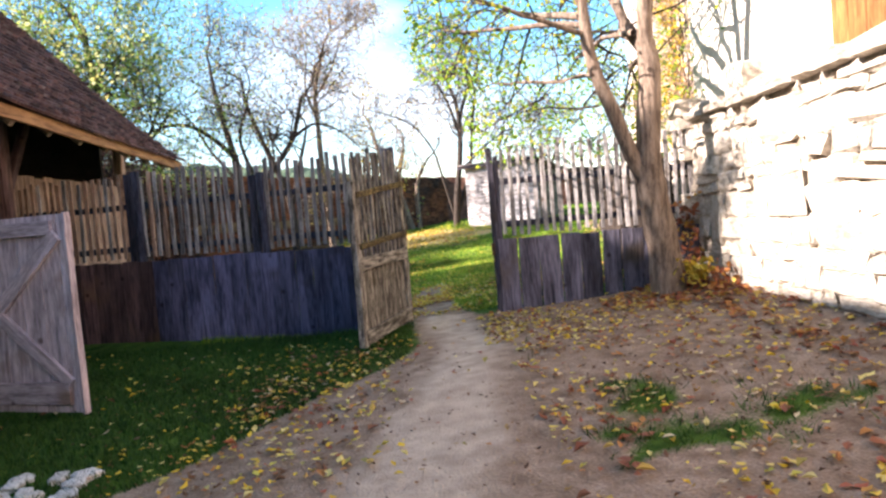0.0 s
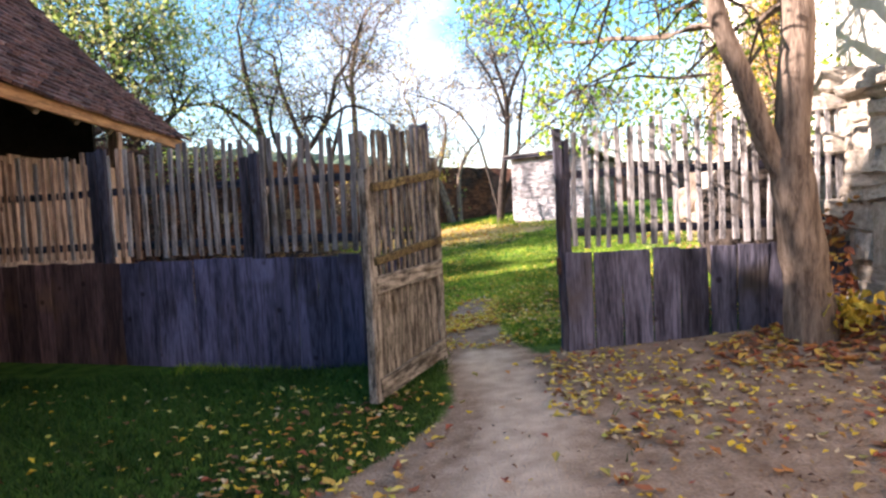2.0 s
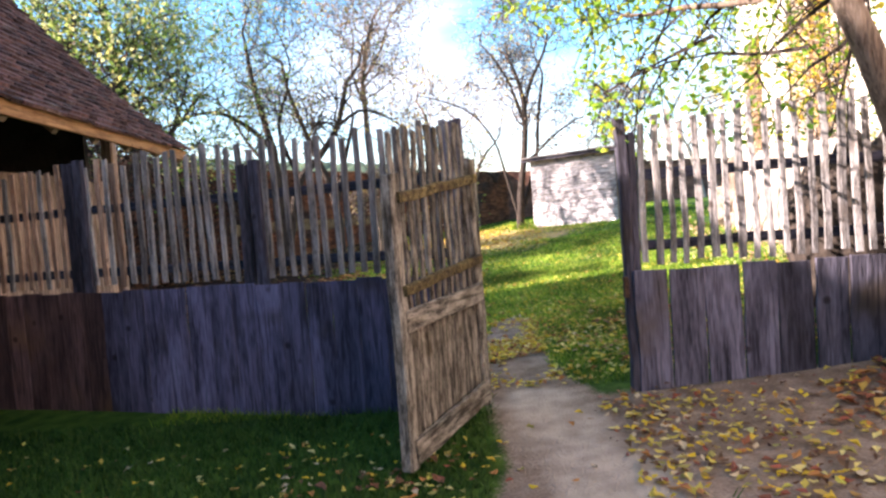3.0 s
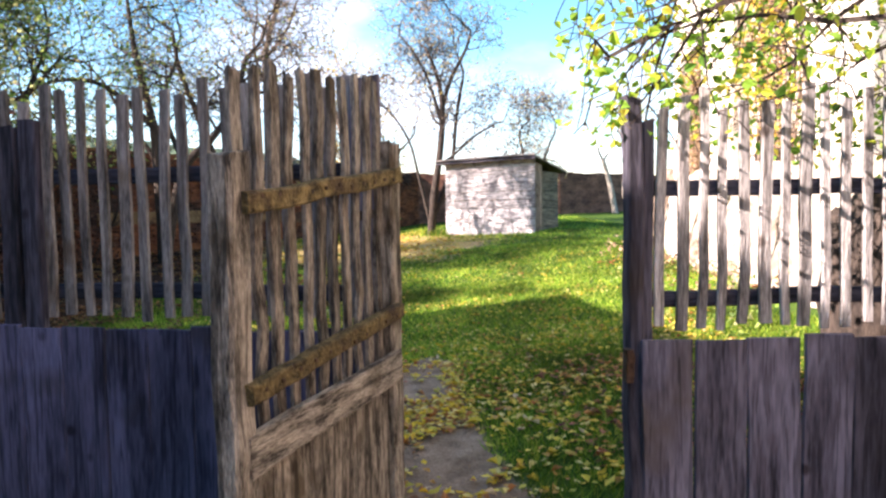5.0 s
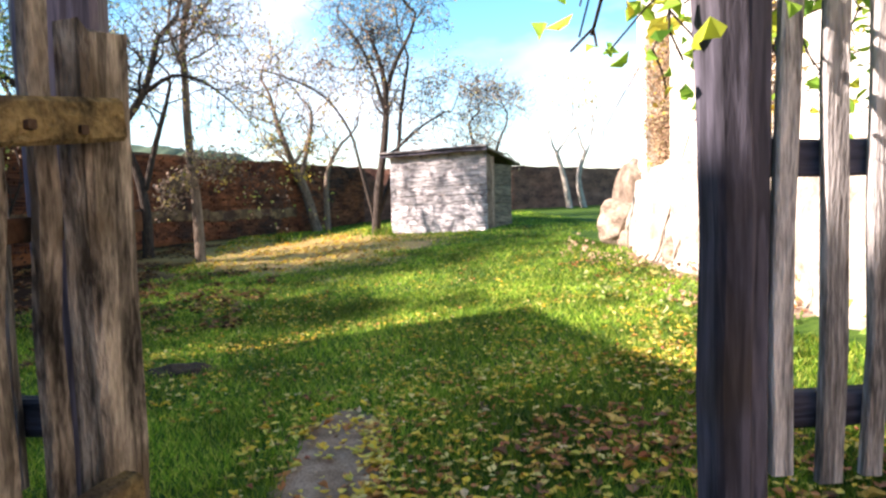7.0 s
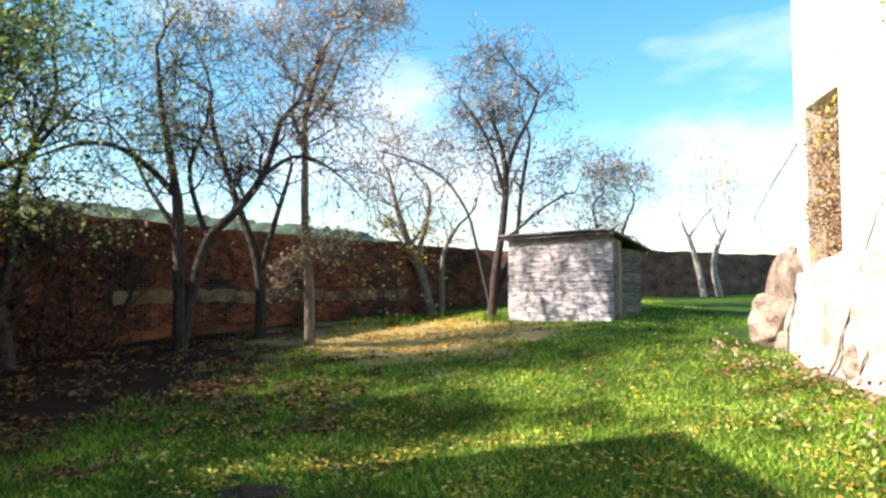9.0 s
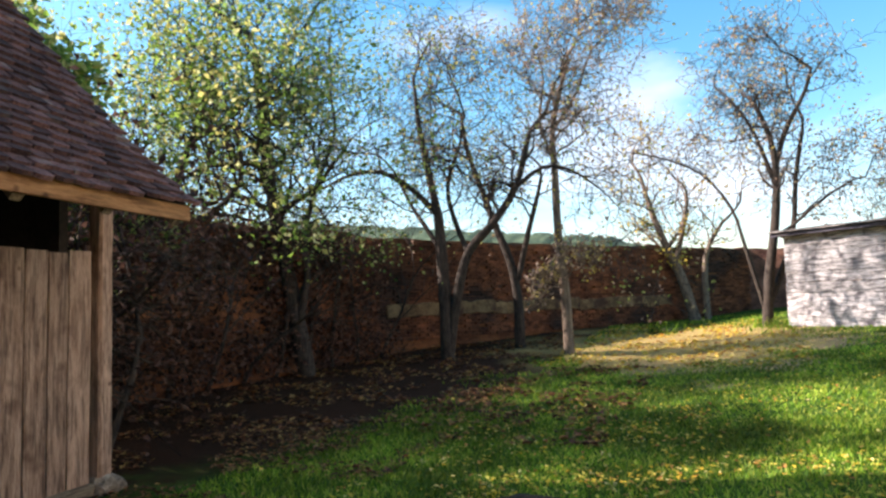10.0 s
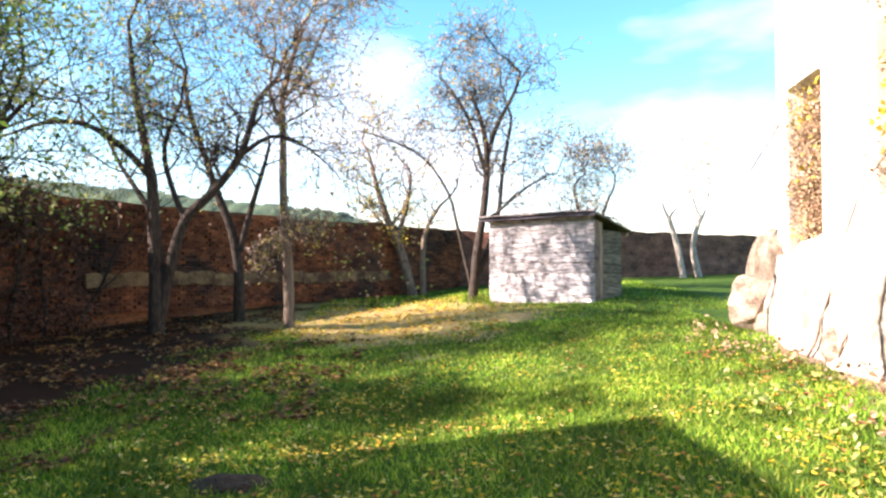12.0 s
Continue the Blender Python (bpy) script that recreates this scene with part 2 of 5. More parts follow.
M_LITTER = leaf_material("fallen_leaves", [(0.68, 0.46, 0.05), (0.74, 0.60, 0.20), (0.46, 0.20, 0.06), (0.34, 0.10, 0.06), (0.58, 0.44, 0.08), (0.62, 0.48, 0.30), (0.20, 0.10, 0.05), (0.36, 0.30, 0.08), (0.72, 0.48, 0.03), (0.15, 0.08, 0.04)], 0.2)
# leaf browns darkened to hold the shade under the garden trees
M_LITTER_DARK = leaf_material("shade_dark_brown_litter", [(0.16, 0.065, 0.03), (0.10, 0.042, 0.02), (0.24, 0.115, 0.045), (0.07, 0.03, 0.016), (0.32, 0.20, 0.07)], 0.15)
M_LITTER_GOLD = leaf_material("golden_fallen_leaves", [(0.72, 0.52, 0.05), (0.74, 0.58, 0.11), (0.66, 0.42, 0.04), (0.56, 0.50, 0.09), (0.42, 0.16, 0.05), (0.50, 0.27, 0.07), (0.70, 0.58, 0.22)], 0.2)
M_LITTER_RED = leaf_material("red_fallen_leaves", [(0.34, 0.11, 0.05), (0.26, 0.09, 0.05), (0.45, 0.20, 0.06), (0.20, 0.09, 0.05), (0.55, 0.36, 0.08)], 0.2)
# darker copy of the lawn blades, with the yard's shade in the colour
M_GRASS = leaf_material("shade_toned_grass_blades", [(0.018, 0.055, 0.008), (0.028, 0.08, 0.010), (0.04, 0.10, 0.014), (0.014, 0.042, 0.007), (0.06, 0.105, 0.02)], 0.3, 0.4)
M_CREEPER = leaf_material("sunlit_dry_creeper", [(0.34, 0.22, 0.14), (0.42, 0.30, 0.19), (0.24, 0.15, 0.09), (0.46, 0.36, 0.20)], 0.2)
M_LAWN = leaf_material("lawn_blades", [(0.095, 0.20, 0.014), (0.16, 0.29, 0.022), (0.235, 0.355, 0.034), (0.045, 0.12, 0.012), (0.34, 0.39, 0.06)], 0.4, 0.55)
# dry creeper darkened for the shaded wall; M_CREEPER is the lighter sunlit copy
M_IVY = leaf_material("shade_dark_creeper", [(0.07, 0.032, 0.022), (0.11, 0.055, 0.04), (0.045, 0.024, 0.018), (0.15, 0.08, 0.055)], 0.2)


# ---- building helpers ----
WORLD = {}


def world_of(ob):
    return WORLD.get(ob.name, Matrix.Identity(4))


def thing(name, label, category, at=(0, 0, 0), group="", kind=""):
    """An empty at the base of a thing, to hold its parts."""
    ob = new(name)
    ob.empty_display_size = 0.2
    ob.matrix_basis = pose(*at)
    WORLD[ob.name] = ob.matrix_basis.copy()
    return tagged(ob, label, category, group, kind)


def link_part(name, mesh, parent, m, label=""):
    ob = new(name, mesh)
    WORLD[ob.name] = m.copy()
    ob.matrix_basis = m
    if parent:
        ob.parent = parent
        ob.matrix_parent_inverse = world_of(parent).inverted()
    if label:
        ob["label"] = label
    return ob


def part(name, bm, mat, parent, label="", m=None, smooth=False):
    me = bpy.data.meshes.new(name)
    bm.to_mesh(me)
    bm.free()
    me.materials.append(mat)
    if smooth:
        me.polygons.foreach_set("use_smooth", [True] * len(me.polygons))
    return link_part(name, me, parent, m or Matrix.Identity(4), label)


def mesh_of(name, verts, faces, mat, smooth=False):
    me = bpy.data.meshes.new(name)
    me.from_pydata(verts, [], faces)
    me.materials.append(mat)
    if smooth:
        me.polygons.foreach_set("use_smooth", [True] * len(me.polygons))
    me.update()
    return me


def axis_pose(p0, p1, side):
    """A pose at p0 with z towards p1 and x as near to side as can be."""
    z = (Vector(p1) - Vector(p0)).normalized()
    x = Vector(side)
    x = (x - z * x.dot(z)).normalized()
    y = z.cross(x)
    m = Matrix((x, y, z)).transposed().to_4x4()
    m.translation = Vector(p0)
    return m


def rough_box(w, d, h, wear=0.004, cut=0.006, rings=4, rnd=random, ragged=0.0):
    """A sawn piece of wood with its base at the origin, z along: bevelled, slightly bent and worn."""
    bm = bmesh.new()
    zs = [h * i / rings for i in range(rings + 1)]
    loops = []
    for k, z in enumerate(zs):
        bx, by = rnd.uniform(-wear, wear), rnd.uniform(-wear, wear)
        s = 1 + rnd.uniform(-wear, wear) * 3
        prof = []
        for sx, sy, a, b in ((-1, -1, 0, 1), (-1, -1, 1, 0), (1, -1, 1, 0), (1, -1, 0, 1), (1, 1, 0, 1), (1, 1, 1, 0), (-1, 1, 1, 0), (-1, 1, 0, 1)):
            zz = z
            if k == rings:
                zz -= rnd.uniform(0, ragged) + (0.3 * cut)
            prof.append(bm.verts.new((sx * (w / 2 - a * cut) * s + bx, sy * (d / 2 - b * cut) + by, zz)))
        loops.append(prof)
    for a, b in zip(loops, loops[1:]):
        for i in range(8):
            j = (i + 1) % 8
            bm.faces.new((a[i], a[j], b[j], b[i]))
    bm.faces.new(loops[0][::-1])
    bm.faces.new(loops[-1])
    bmesh.ops.recalc_face_normals(bm, faces=bm.faces)
    return bm


def board(name, p0, p1, side, w, d, mat, parent, label="", wear=0.004, ragged=0.0, rings=4):
    """A board from p0 to p1, w wide along side and d thick."""
    h = (Vector(p1) - Vector(p0)).length
    return part(name, rough_box(w, d, h, wear, min(w, d) * 0.14, rings, random, ragged), mat, parent, label, axis_pose(p0, p1, side))


def stone_mesh(name, mat, seed, bumpy=0.12, worn=0.13):
    """A rough block, one metre a side, with worn corners."""
    rnd = random.Random(seed)
    bm = bmesh.new()
    bmesh.ops.create_cube(bm, size=1.0)
    bmesh.ops.bevel(bm, geom=bm.edges[:], offset=worn, segments=1, affect="EDGES")
    for v in bm.verts:
        v.co += Vector((rnd.uniform(-1, 1), rnd.uniform(-1, 1), rnd.uniform(-1, 1))) * bumpy * 0.5
    me = bpy.data.meshes.new(name)
    bm.to_mesh(me)
    bm.free()
    me.materials.append(mat)
    return me


# ---- the ground ----
def base_height(y):
    return float(np.interp(y, [-40, 0, 3, 5, 7, 9, 12, 16, 20, 29, 45, 60, 900], [-0.6, 0, 0.16, 0.28, 0.31, 0.37, 0.34, 0.35, 0.5, 0.93, 1.5, 1.7, 1.7]))


def height(x, y):
    h = base_height(y)
    if x > 0:
        h += 0.07 * min(x, 4) + 0.035 * max(0, min(x, 5) - 1.2) ** 2 * (1 if y < 9 else max(0.25, 1 - (y - 9) / 6))
    else:
        h += 0.07 * max(x, -1.6)
    h += 0.03 * noise.noise((x * 0.5, y * 0.5, 0)) + 0.012 * noise.noise((x * 2.1, y * 2.1, 3))
    return h


def dirt(x, y):
    """How bare the soil is: the trodden path, and the yard under the wall."""
    n = 0.5 * noise.noise((x * 0.9, y * 0.9, 7)) + 0.35 * noise.noise((x * 3.1, y * 3.1, 9))
    cx = np.interp(y, [-5, 0, 3.3, 4.7, 5.6, 6.2, 7, 7.8, 8.6, 9.5, 11.5], [-0.5, -0.4, -0.3, -0.1, 0.08, 0.15, 0.04, -0.05, -0.2, -0.25, -0.15])
    half = np.interp(y, [-5, 2, 3.5, 4.7, 5.6, 7.0, 8, 9.5, 11, 12], [2.2, 1.5, 1.0, 0.62, 0.42, 0.27, 0.22, 0.19, 0.12, -0.6])
    n *= 0.35 if 7 < y < 12 else 1.0
    side = half if x > cx else np.interp(y, [-5, 2.2, 3.0, 3.6, 4.3, 5.2, 5.8, 6.6], [4.0, 3.2, 2.35, 1.75, 1.2, 0.85, 0.55, 0.3]) if y < 6.6 else half
    d = 1 - (abs(x - cx) - side) / 0.25
    if y < 8 and x > cx:
        d = max(d, 0.95 - max(0, x - 3.5) - max(0, y - 7.4) * 2 - 0.5 * max(0, noise.noise((x * 0.6, y * 0.6, 21))))
        d -= 1.3 * max(0, 1 - math.hypot((x - 1.3) * 0.62 + 0.5 * noise.noise((x * 1.7, y * 1.7, 31)), (y - 3.55) * 0.85 + 0.7 * noise.noise((x * 1.5, y * 1.5, 37))) / 0.75) * (0.6 + 0.9 * noise.noise((x * 4, y * 4, 41)))
    if y > 12:
        # bare ground under the trees, laid out to where their shade ends
        d = max(d, min(0.85, 0.25 * (-1.8 - x - 0.3 * max(0, 19 - y))) if y < 31 else 0)
        d = max(d, min(0.9, 1.25 - 0.24 * math.hypot(x + 1.2, (y - 25.5) * 0.7)))
        if 12 < y < 19.5 and x > 2:
            d = max(d, 0.78 - 0.75 * max(0, 4.3 + 0.19 * (y - 13) - x))
    return min(1, max(0, d + n * 0.6))


def steps(lo, hi, fine, far):
    a = list(np.arange(lo, hi, fine))
    out, s = [], fine
    v = hi
    while v < far:
        out.append(v)
        s *= 1.35
        v += s
    low, s, v = [], fine, lo
    while v > -far:
        s *= 1.35
        v -= s
        low.append(v)
    return low[::-1] + a + out + [far * 1.2]


gx, gy = steps(-12, 8, 0.2, 900), steps(-3, 40, 0.2, 900)
verts = [(x, y, height(x, y)) for y in gy for x in gx]
nx = len(gx)
faces = [(j * nx + i, j * nx + i + 1, (j + 1) * nx + i + 1, (j + 1) * nx + i) for j in range(len(gy) - 1) for i in range(nx - 1)]
M_GROUND = bpy.data.materials.new("soil_and_turf")
M_GROUND.use_nodes = True
n, l = M_GROUND.node_tree.nodes, M_GROUND.node_tree.links
at_ = n.new("ShaderNodeAttribute")
at_.attribute_name = "bare"
geo = n.new("ShaderNodeNewGeometry")
fac = n.new("ShaderNodeTexNoise")
fac.inputs["Scale"].default_value, fac.inputs["Detail"].default_value = 7, 6
fine = n.new("ShaderNodeTexNoise")
fine.inputs["Scale"].default_value, fine.inputs["Detail"].default_value = 55, 6
l.new(geo.outputs["Position"], fac.inputs["Vector"])
l.new(geo.outputs["Position"], fine.inputs["Vector"])


def ramp_of(source, c0, c1, p0=0.3, p1=0.7):
    r = n.new("ShaderNodeValToRGB")
    r.color_ramp.elements[0].position, r.color_ramp.elements[1].position = p0, p1
    r.color_ramp.elements[0].color, r.color_ramp.elements[1].color = (*c0, 1), (*c1, 1)
    l.new(source, r.inputs["Fac"])
    return r.outputs["Color"]


soil = n.new("ShaderNodeMix")
soil.data_type = "RGBA"
soil.blend_type = "MULTIPLY"
soil.inputs[0].default_value = 0.8
l.new(ramp_of(fac.outputs["Fac"], (0.235, 0.158, 0.108), (0.45, 0.335, 0.25)), soil.inputs[6])
l.new(ramp_of(fine.outputs["Fac"], (0.55, 0.52, 0.5), (1, 1, 1)), soil.inputs[7])
turf = ramp_of(fac.outputs["Fac"], (0.016, 0.048, 0.006), (0.075, 0.135, 0.018))
edge = n.new("ShaderNodeMath")
edge.operation = "MULTIPLY_ADD"
l.new(fine.outputs["Fac"], edge.inputs[0])
edge.inputs[1].default_value = 0.5
l.new(at_.outputs["Fac"], edge.inputs[2])
mask = ramp_of(edge.outputs[0], (0, 0, 0), (1, 1, 1), 0.6, 0.85)
both = n.new("ShaderNodeMix")
both.data_type = "RGBA"
l.new(mask, both.inputs[0])
l.new(turf, both.inputs[6])
tone = n.new("ShaderNodeAttribute")
tone.attribute_name = "tone"
pale = n.new("ShaderNodeMix")
pale.data_type = "RGBA"
l.new(ramp_of(tone.outputs["Fac"], (0, 0, 0), (1, 1, 1), 0.55, 1.0), pale.inputs[0])
l.new(soil.outputs[2], pale.inputs[6])
l.new(ramp_of(fac.outputs["Fac"], (0.37, 0.285, 0.215), (0.55, 0.44, 0.345)), pale.inputs[7])
# litter ground under the trees, its shade painted as a near-black brown
litter_shade = n.new("ShaderNodeMix")
litter_shade.data_type = "RGBA"
l.new(ramp_of(tone.outputs["Fac"], (1, 1, 1), (0, 0, 0), 0.0, 0.45), litter_shade.inputs[0])
l.new(pale.outputs[2], litter_shade.inputs[6])
l.new(ramp_of(fine.outputs["Fac"], (0.016, 0.007, 0.004), (0.055, 0.024, 0.012)), litter_shade.inputs[7])
dry = n.new("ShaderNodeAttribute")
dry.attribute_name = "straw"
straw = n.new("ShaderNodeMix")
straw.data_type = "RGBA"
l.new(dry.outputs["Fac"], straw.inputs[0])
l.new(litter_shade.outputs[2], straw.inputs[6])
l.new(ramp_of(fine.outputs["Fac"], (0.20, 0.13, 0.05), (0.52, 0.40, 0.15)), straw.inputs[7])
l.new(straw.outputs[2], both.inputs[7])
l.new(both.outputs[2], n["Principled BSDF"].inputs["Base Color"])
n["Principled BSDF"].inputs["Roughness"].default_value = 0.95
n["Principled BSDF"].inputs["Specular IOR Level"].default_value = 0.1
gb = n.new("ShaderNodeBump")
gb.inputs["Strength"].default_value, gb.inputs["Distance"].default_value = 0.7, 0.03
l.new(fine.outputs["Fac"], gb.inputs["Height"])
l.new(gb.outputs["Normal"], n["Principled BSDF"].inputs["Normal"])
gme = mesh_of("ground", verts, faces, M_GROUND, True)
gme.attributes.new("bare", "FLOAT", "POINT").data.foreach_set("value", [dirt(v[0], v[1]) if -13 < v[0] < 9 and -4 < v[1] < 41 else 0.2 for v in verts])


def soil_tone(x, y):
    """0: litter ground with tree and barn shade in its colour, 0.5: plain earth, 1: the pale trodden line of the path.
    """
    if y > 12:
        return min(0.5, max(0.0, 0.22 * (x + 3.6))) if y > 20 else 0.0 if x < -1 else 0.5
    cx = np.interp(y, [-5, 0, 3.3, 4.7, 5.6, 6.2, 7, 7.8, 8.6], [-0.4, -0.3, -0.23, -0.03, 0.13, 0.2, 0.04, -0.06, -0.2])
    half = np.interp(y, [-5, 1, 3.3, 4.7, 5.6, 7, 7.9, 8.3], [1.0, 0.75, 0.48, 0.33, 0.26, 0.22, 0.16, -0.3])
    d = 1.1 - 0.5 * max(0, abs(x - cx) - half * 0.7) / 0.14 + 0.3 * noise.noise((x * 1.7, y * 1.7, 13))
    return min(1, max(0.42, d))


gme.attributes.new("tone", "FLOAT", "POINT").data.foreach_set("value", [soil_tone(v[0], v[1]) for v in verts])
gme.attributes.new("straw", "FLOAT", "POINT").data.foreach_set("value", [min(1, max(0, 2.2 - 0.55 * math.hypot((v[0] + 1.3) * 0.8, (v[1] - 26) * 0.6) + 0.6 * noise.noise((v[0] * 0.8, v[1] * 0.8, 3)))) for v in verts])
ground = tagged(new("ground", gme), "sloping ground with trodden earth path and turf", "ground", kind="structure")


# ---- fences and gate ----
def on_line(a, b, s):
    return a[0] + (b[0] - a[0]) * s, a[1] + (b[1] - a[1]) * s


def fence(label, a, b, plank_w, plank_top, slat_step, slat_w, slat_top, rails, posts, m_plank, m_slat, m_rail, front, pale=None, seed=1, gap=0.018):
    """A fence of upright planks below and open slats above, nailed on two rails between posts."""
    random.seed(seed)
    L = math.hypot(b[0] - a[0], b[1] - a[1])
    d = Vector(((b[0] - a[0]) / L, (b[1] - a[1]) / L, 0))
    nrm = Vector((d.y, -d.x, 0)) * front
    root = thing("fence", label, "fence", (*a, height(*a)))
    s = 0.0
    while s < L - 0.05:
        w = plank_w * random.uniform(0.95, 1.05)
        x, y = on_line(a, b, (s + w / 2) / L)
        g = height(x, y) - 0.03
        p = Vector((x, y, g)) + nrm * 0.03
        lean = d * random.uniform(-0.012, 0.012)
        m_here = M_REDDISH if pale and s / L > 0.48 + random.uniform(-0.18, 0.18) else m_plank
        board("plank", p, p + lean + Vector((0, 0, plank_top + random.uniform(-0.012, 0.012) - g)), d, w - random.uniform(0.3 * gap, gap), 0.026, m_here, root, wear=0.005, ragged=0.006)
        s += w
    s = 0.09
    while s < L - 0.02:
        x, y = on_line(a, b, s / L)
        p = Vector((x, y, plank_top + random.uniform(0.015, 0.05)))
        top = Vector((x, y, slat_top(s / L) + random.uniform(-0.05, 0.05))) + d * random.uniform(-0.02, 0.02)
        # most slats of this stretch get paler wood to show them sunlit
        is_pale = pale and pale[0] < s / L < pale[1] and random.random() < 0.75
        board("slat", p - nrm * 0.035, top - nrm * 0.035, d, slat_w * random.uniform(0.8, 1.2), 0.022, M_LIGHT if is_pale else m_slat, root, wear=0.006, ragged=0.02)
        s += slat_step * random.uniform(0.9, 1.1)
    for z in rails:
        off = -nrm * 0.07
        board("rail", Vector((a[0], a[1], z(0))) + off, Vector((b[0], b[1], z(1))) + off, (0, 0, 1), 0.07, 0.04, m_rail, root, wear=0.006, rings=12)
    for sp, top, w in posts:
        x, y = on_line(a, b, sp)
        g = height(x, y) - 0.05
        board("post", Vector((x, y, g)) - nrm * 0.012, Vector((x, y, top)) - nrm * 0.012, d, w, 0.05, m_rail, root, wear=0.006, ragged=0.02)
    return root


RF_A, RF_B = (0.622, 7.65), (2.86, 7.62)
fence("weathered grey plank fence with open slats above", RF_A, RF_B, 0.228, 1.20, 0.092, 0.045, lambda s: 2.22 + 0.06 * s,
      [lambda s: 1.36, lambda s: 1.84], [], M_BLUE, M_PALEGREY, M_SLATE, 1, seed=4)
LF_A, LF_B = (-0.52, 7.74), (-5.43, 8.814)
fence("weathered plank fence toned dark for barn shade, thin slats above", LF_A, LF_B, 0.205, 1.25, 0.098, 0.048, lambda s: 2.34 - 0.02 * s,
      [lambda s: 1.40, lambda s: 1.93], [(0.321, 2.2, 0.09), (0.343, 2.18, 0.09), (0.652, 2.36, 0.09), (0.675, 2.34, 0.1)], M_NAVY, M_GREY, M_SLATE, -1, pale=(0.565, 1.0), seed=9, gap=0.007)

random.seed(31)
post = thing("gate_post", "split grey gate post with a deep crack", "post", (0.58, 7.66, 0.38))
board("post", (0.605, 7.67, 0.33), (0.590, 7.69, 2.24), (1, 0, 0), 0.07, 0.09, M_BLUE, post, wear=0.008, ragged=0.05, rings=7)
board("post", (0.668, 7.71, 0.33), (0.660, 7.71, 2.14), (1, 0, 0), 0.05, 0.08, M_BLUE, post, wear=0.006, ragged=0.03, rings=7)
board("latch", (0.562, 7.62, 1.02), (0.562, 7.62, 1.16), (1, 0, 0), 0.035, 0.05, M_IRON, post)

post = thing("gate_post", "dark grey gate post bearing the open gate", "post", (-0.53, 7.72, 0.28))
board("post", (-0.53, 7.74, 0.25), (-0.53, 7.74, 2.34), (1, 0, 0), 0.13, 0.07, M_BLUE, post, wear=0.006, ragged=0.04, rings=7)

GH, GF = Vector((-0.415, 7.62, 0)), Vector((-0.86, 6.60, 0))
gd = (GF - GH).normalized()
gn = Vector((-gd.y, gd.x, 0))
if gn.x < 0:
    gn = -gn
GL = (GF - GH).length
gate = thing("gate", "weathered wooden gate standing open, slats over boards", "gate", (GH.x, GH.y, 0.32))


def gp(s, z, off=0.0):
    return GH + gd * s + gn * off + Vector((0, 0, z))


board("stile", gp(0.05, 0.36), gp(0.05, 2.04), gd, 0.09, 0.06, M_MOSSY, gate, wear=0.006, ragged=0.03, rings=8)
board("stile", gp(GL - 0.05, 0.28), gp(GL - 0.04, 1.925), gd, 0.095, 0.075, M_MOSSY, gate, wear=0.008, ragged=0.03, rings=8)
board("rail", gp(0.06, 1.895, 0.035), gp(GL - 0.05, 1.775, 0.035), (0, 0, 1), 0.06, 0.045, M_LICHEN, gate, wear=0.0045, rings=12)
board("rail", gp(0.06, 1.355, 0.035), gp(GL - 0.05, 1.265, 0.035), (0, 0, 1), 0.058, 0.045, M_LICHEN, gate, wear=0.0045, rings=12)
board("rail", gp(0.06, 1.135, 0.03), gp(GL - 0.05, 1.095, 0.03), (0, 0, 1), 0.12, 0.035, M_MOSSY, gate, wear=0.006, rings=8)
board("rail", gp(0.06, 0.46, 0.03), gp(GL - 0.05, 0.37, 0.03), (0, 0, 1), 0.14, 0.035, M_MOSSY, gate, wear=0.006, rings=8)
for i in range(11):
    s = 0.13 + (GL - 0.24) * i / 10
    board("slat", gp(s, 1.12, -0.02), gp(s + random.uniform(-0.012, 0.012), 2.28 - 0.12 * i / 10 + random.uniform(-0.02, 0.02), -0.02), gd, random.uniform(0.035, 0.046), 0.02, M_MOSSY, gate, wear=0.007, ragged=0.03, rings=7)
    for z0, z1 in ((1.895, 1.775), (1.355, 1.265)):
        zz = z0 + (z1 - z0) * s / GL + random.uniform(-0.008, 0.008)
        board("peg", gp(s, zz, 0.045), gp(s, zz, 0.061), gd, 0.013, 0.012, M_IRON, gate, rings=1)
for i in range(6):
    s = 0.16 + (GL - 0.30) * i / 5
    board("plank", gp(s, 0.40 - 0.02 * i / 5, -0.012), gp(s, 1.12, -0.012), gd, 0.165, 0.022, M_MOSSY, gate, wear=0.004)
for s, z in ((0.03, 0.7), (0.03, 1.75)):
    board("hinge", gp(s - 0.12, z, -0.05), gp(s + 0.2, z - 0.01, -0.05), (0, 0, 1), 0.035, 0.008, M_IRON, gate)

# ---- barn ----
BC = Vector((-5.80, 12.55, 0))
bu, bv = Vector((0.08, -0.997, 0)).normalized(), Vector((-0.997, -0.08, 0)).normalized()
EAVE, PITCH, OVER, BLEN, BDEP, HALF, SINK = 2.84, 0.98, 1.18, 15.0, 6.6, 3.3, -0.015

VERGE = 0.14


def bp_(u, v, z):
    return BC + bu * u + bv * v + Vector((0, 0, z))


barn = thing("barn", "old timber barn with dark shingled roof and plank walls", "barn", (BC.x, BC.y, 0.22))
random.seed(5)
# far part of the long wall: upright boards between corner posts
u = 0.12
while u < 3.75:
    w = random.uniform(0.2, 0.3)
    board("board", bp_(u + w / 2, 0.0, 0.32), bp_(u + w / 2, 0.0, 2.5 + random.uniform(-0.02, 0.02)), bu, w - 0.012, 0.03, M_LIGHT, barn, wear=0.004)
    u += w
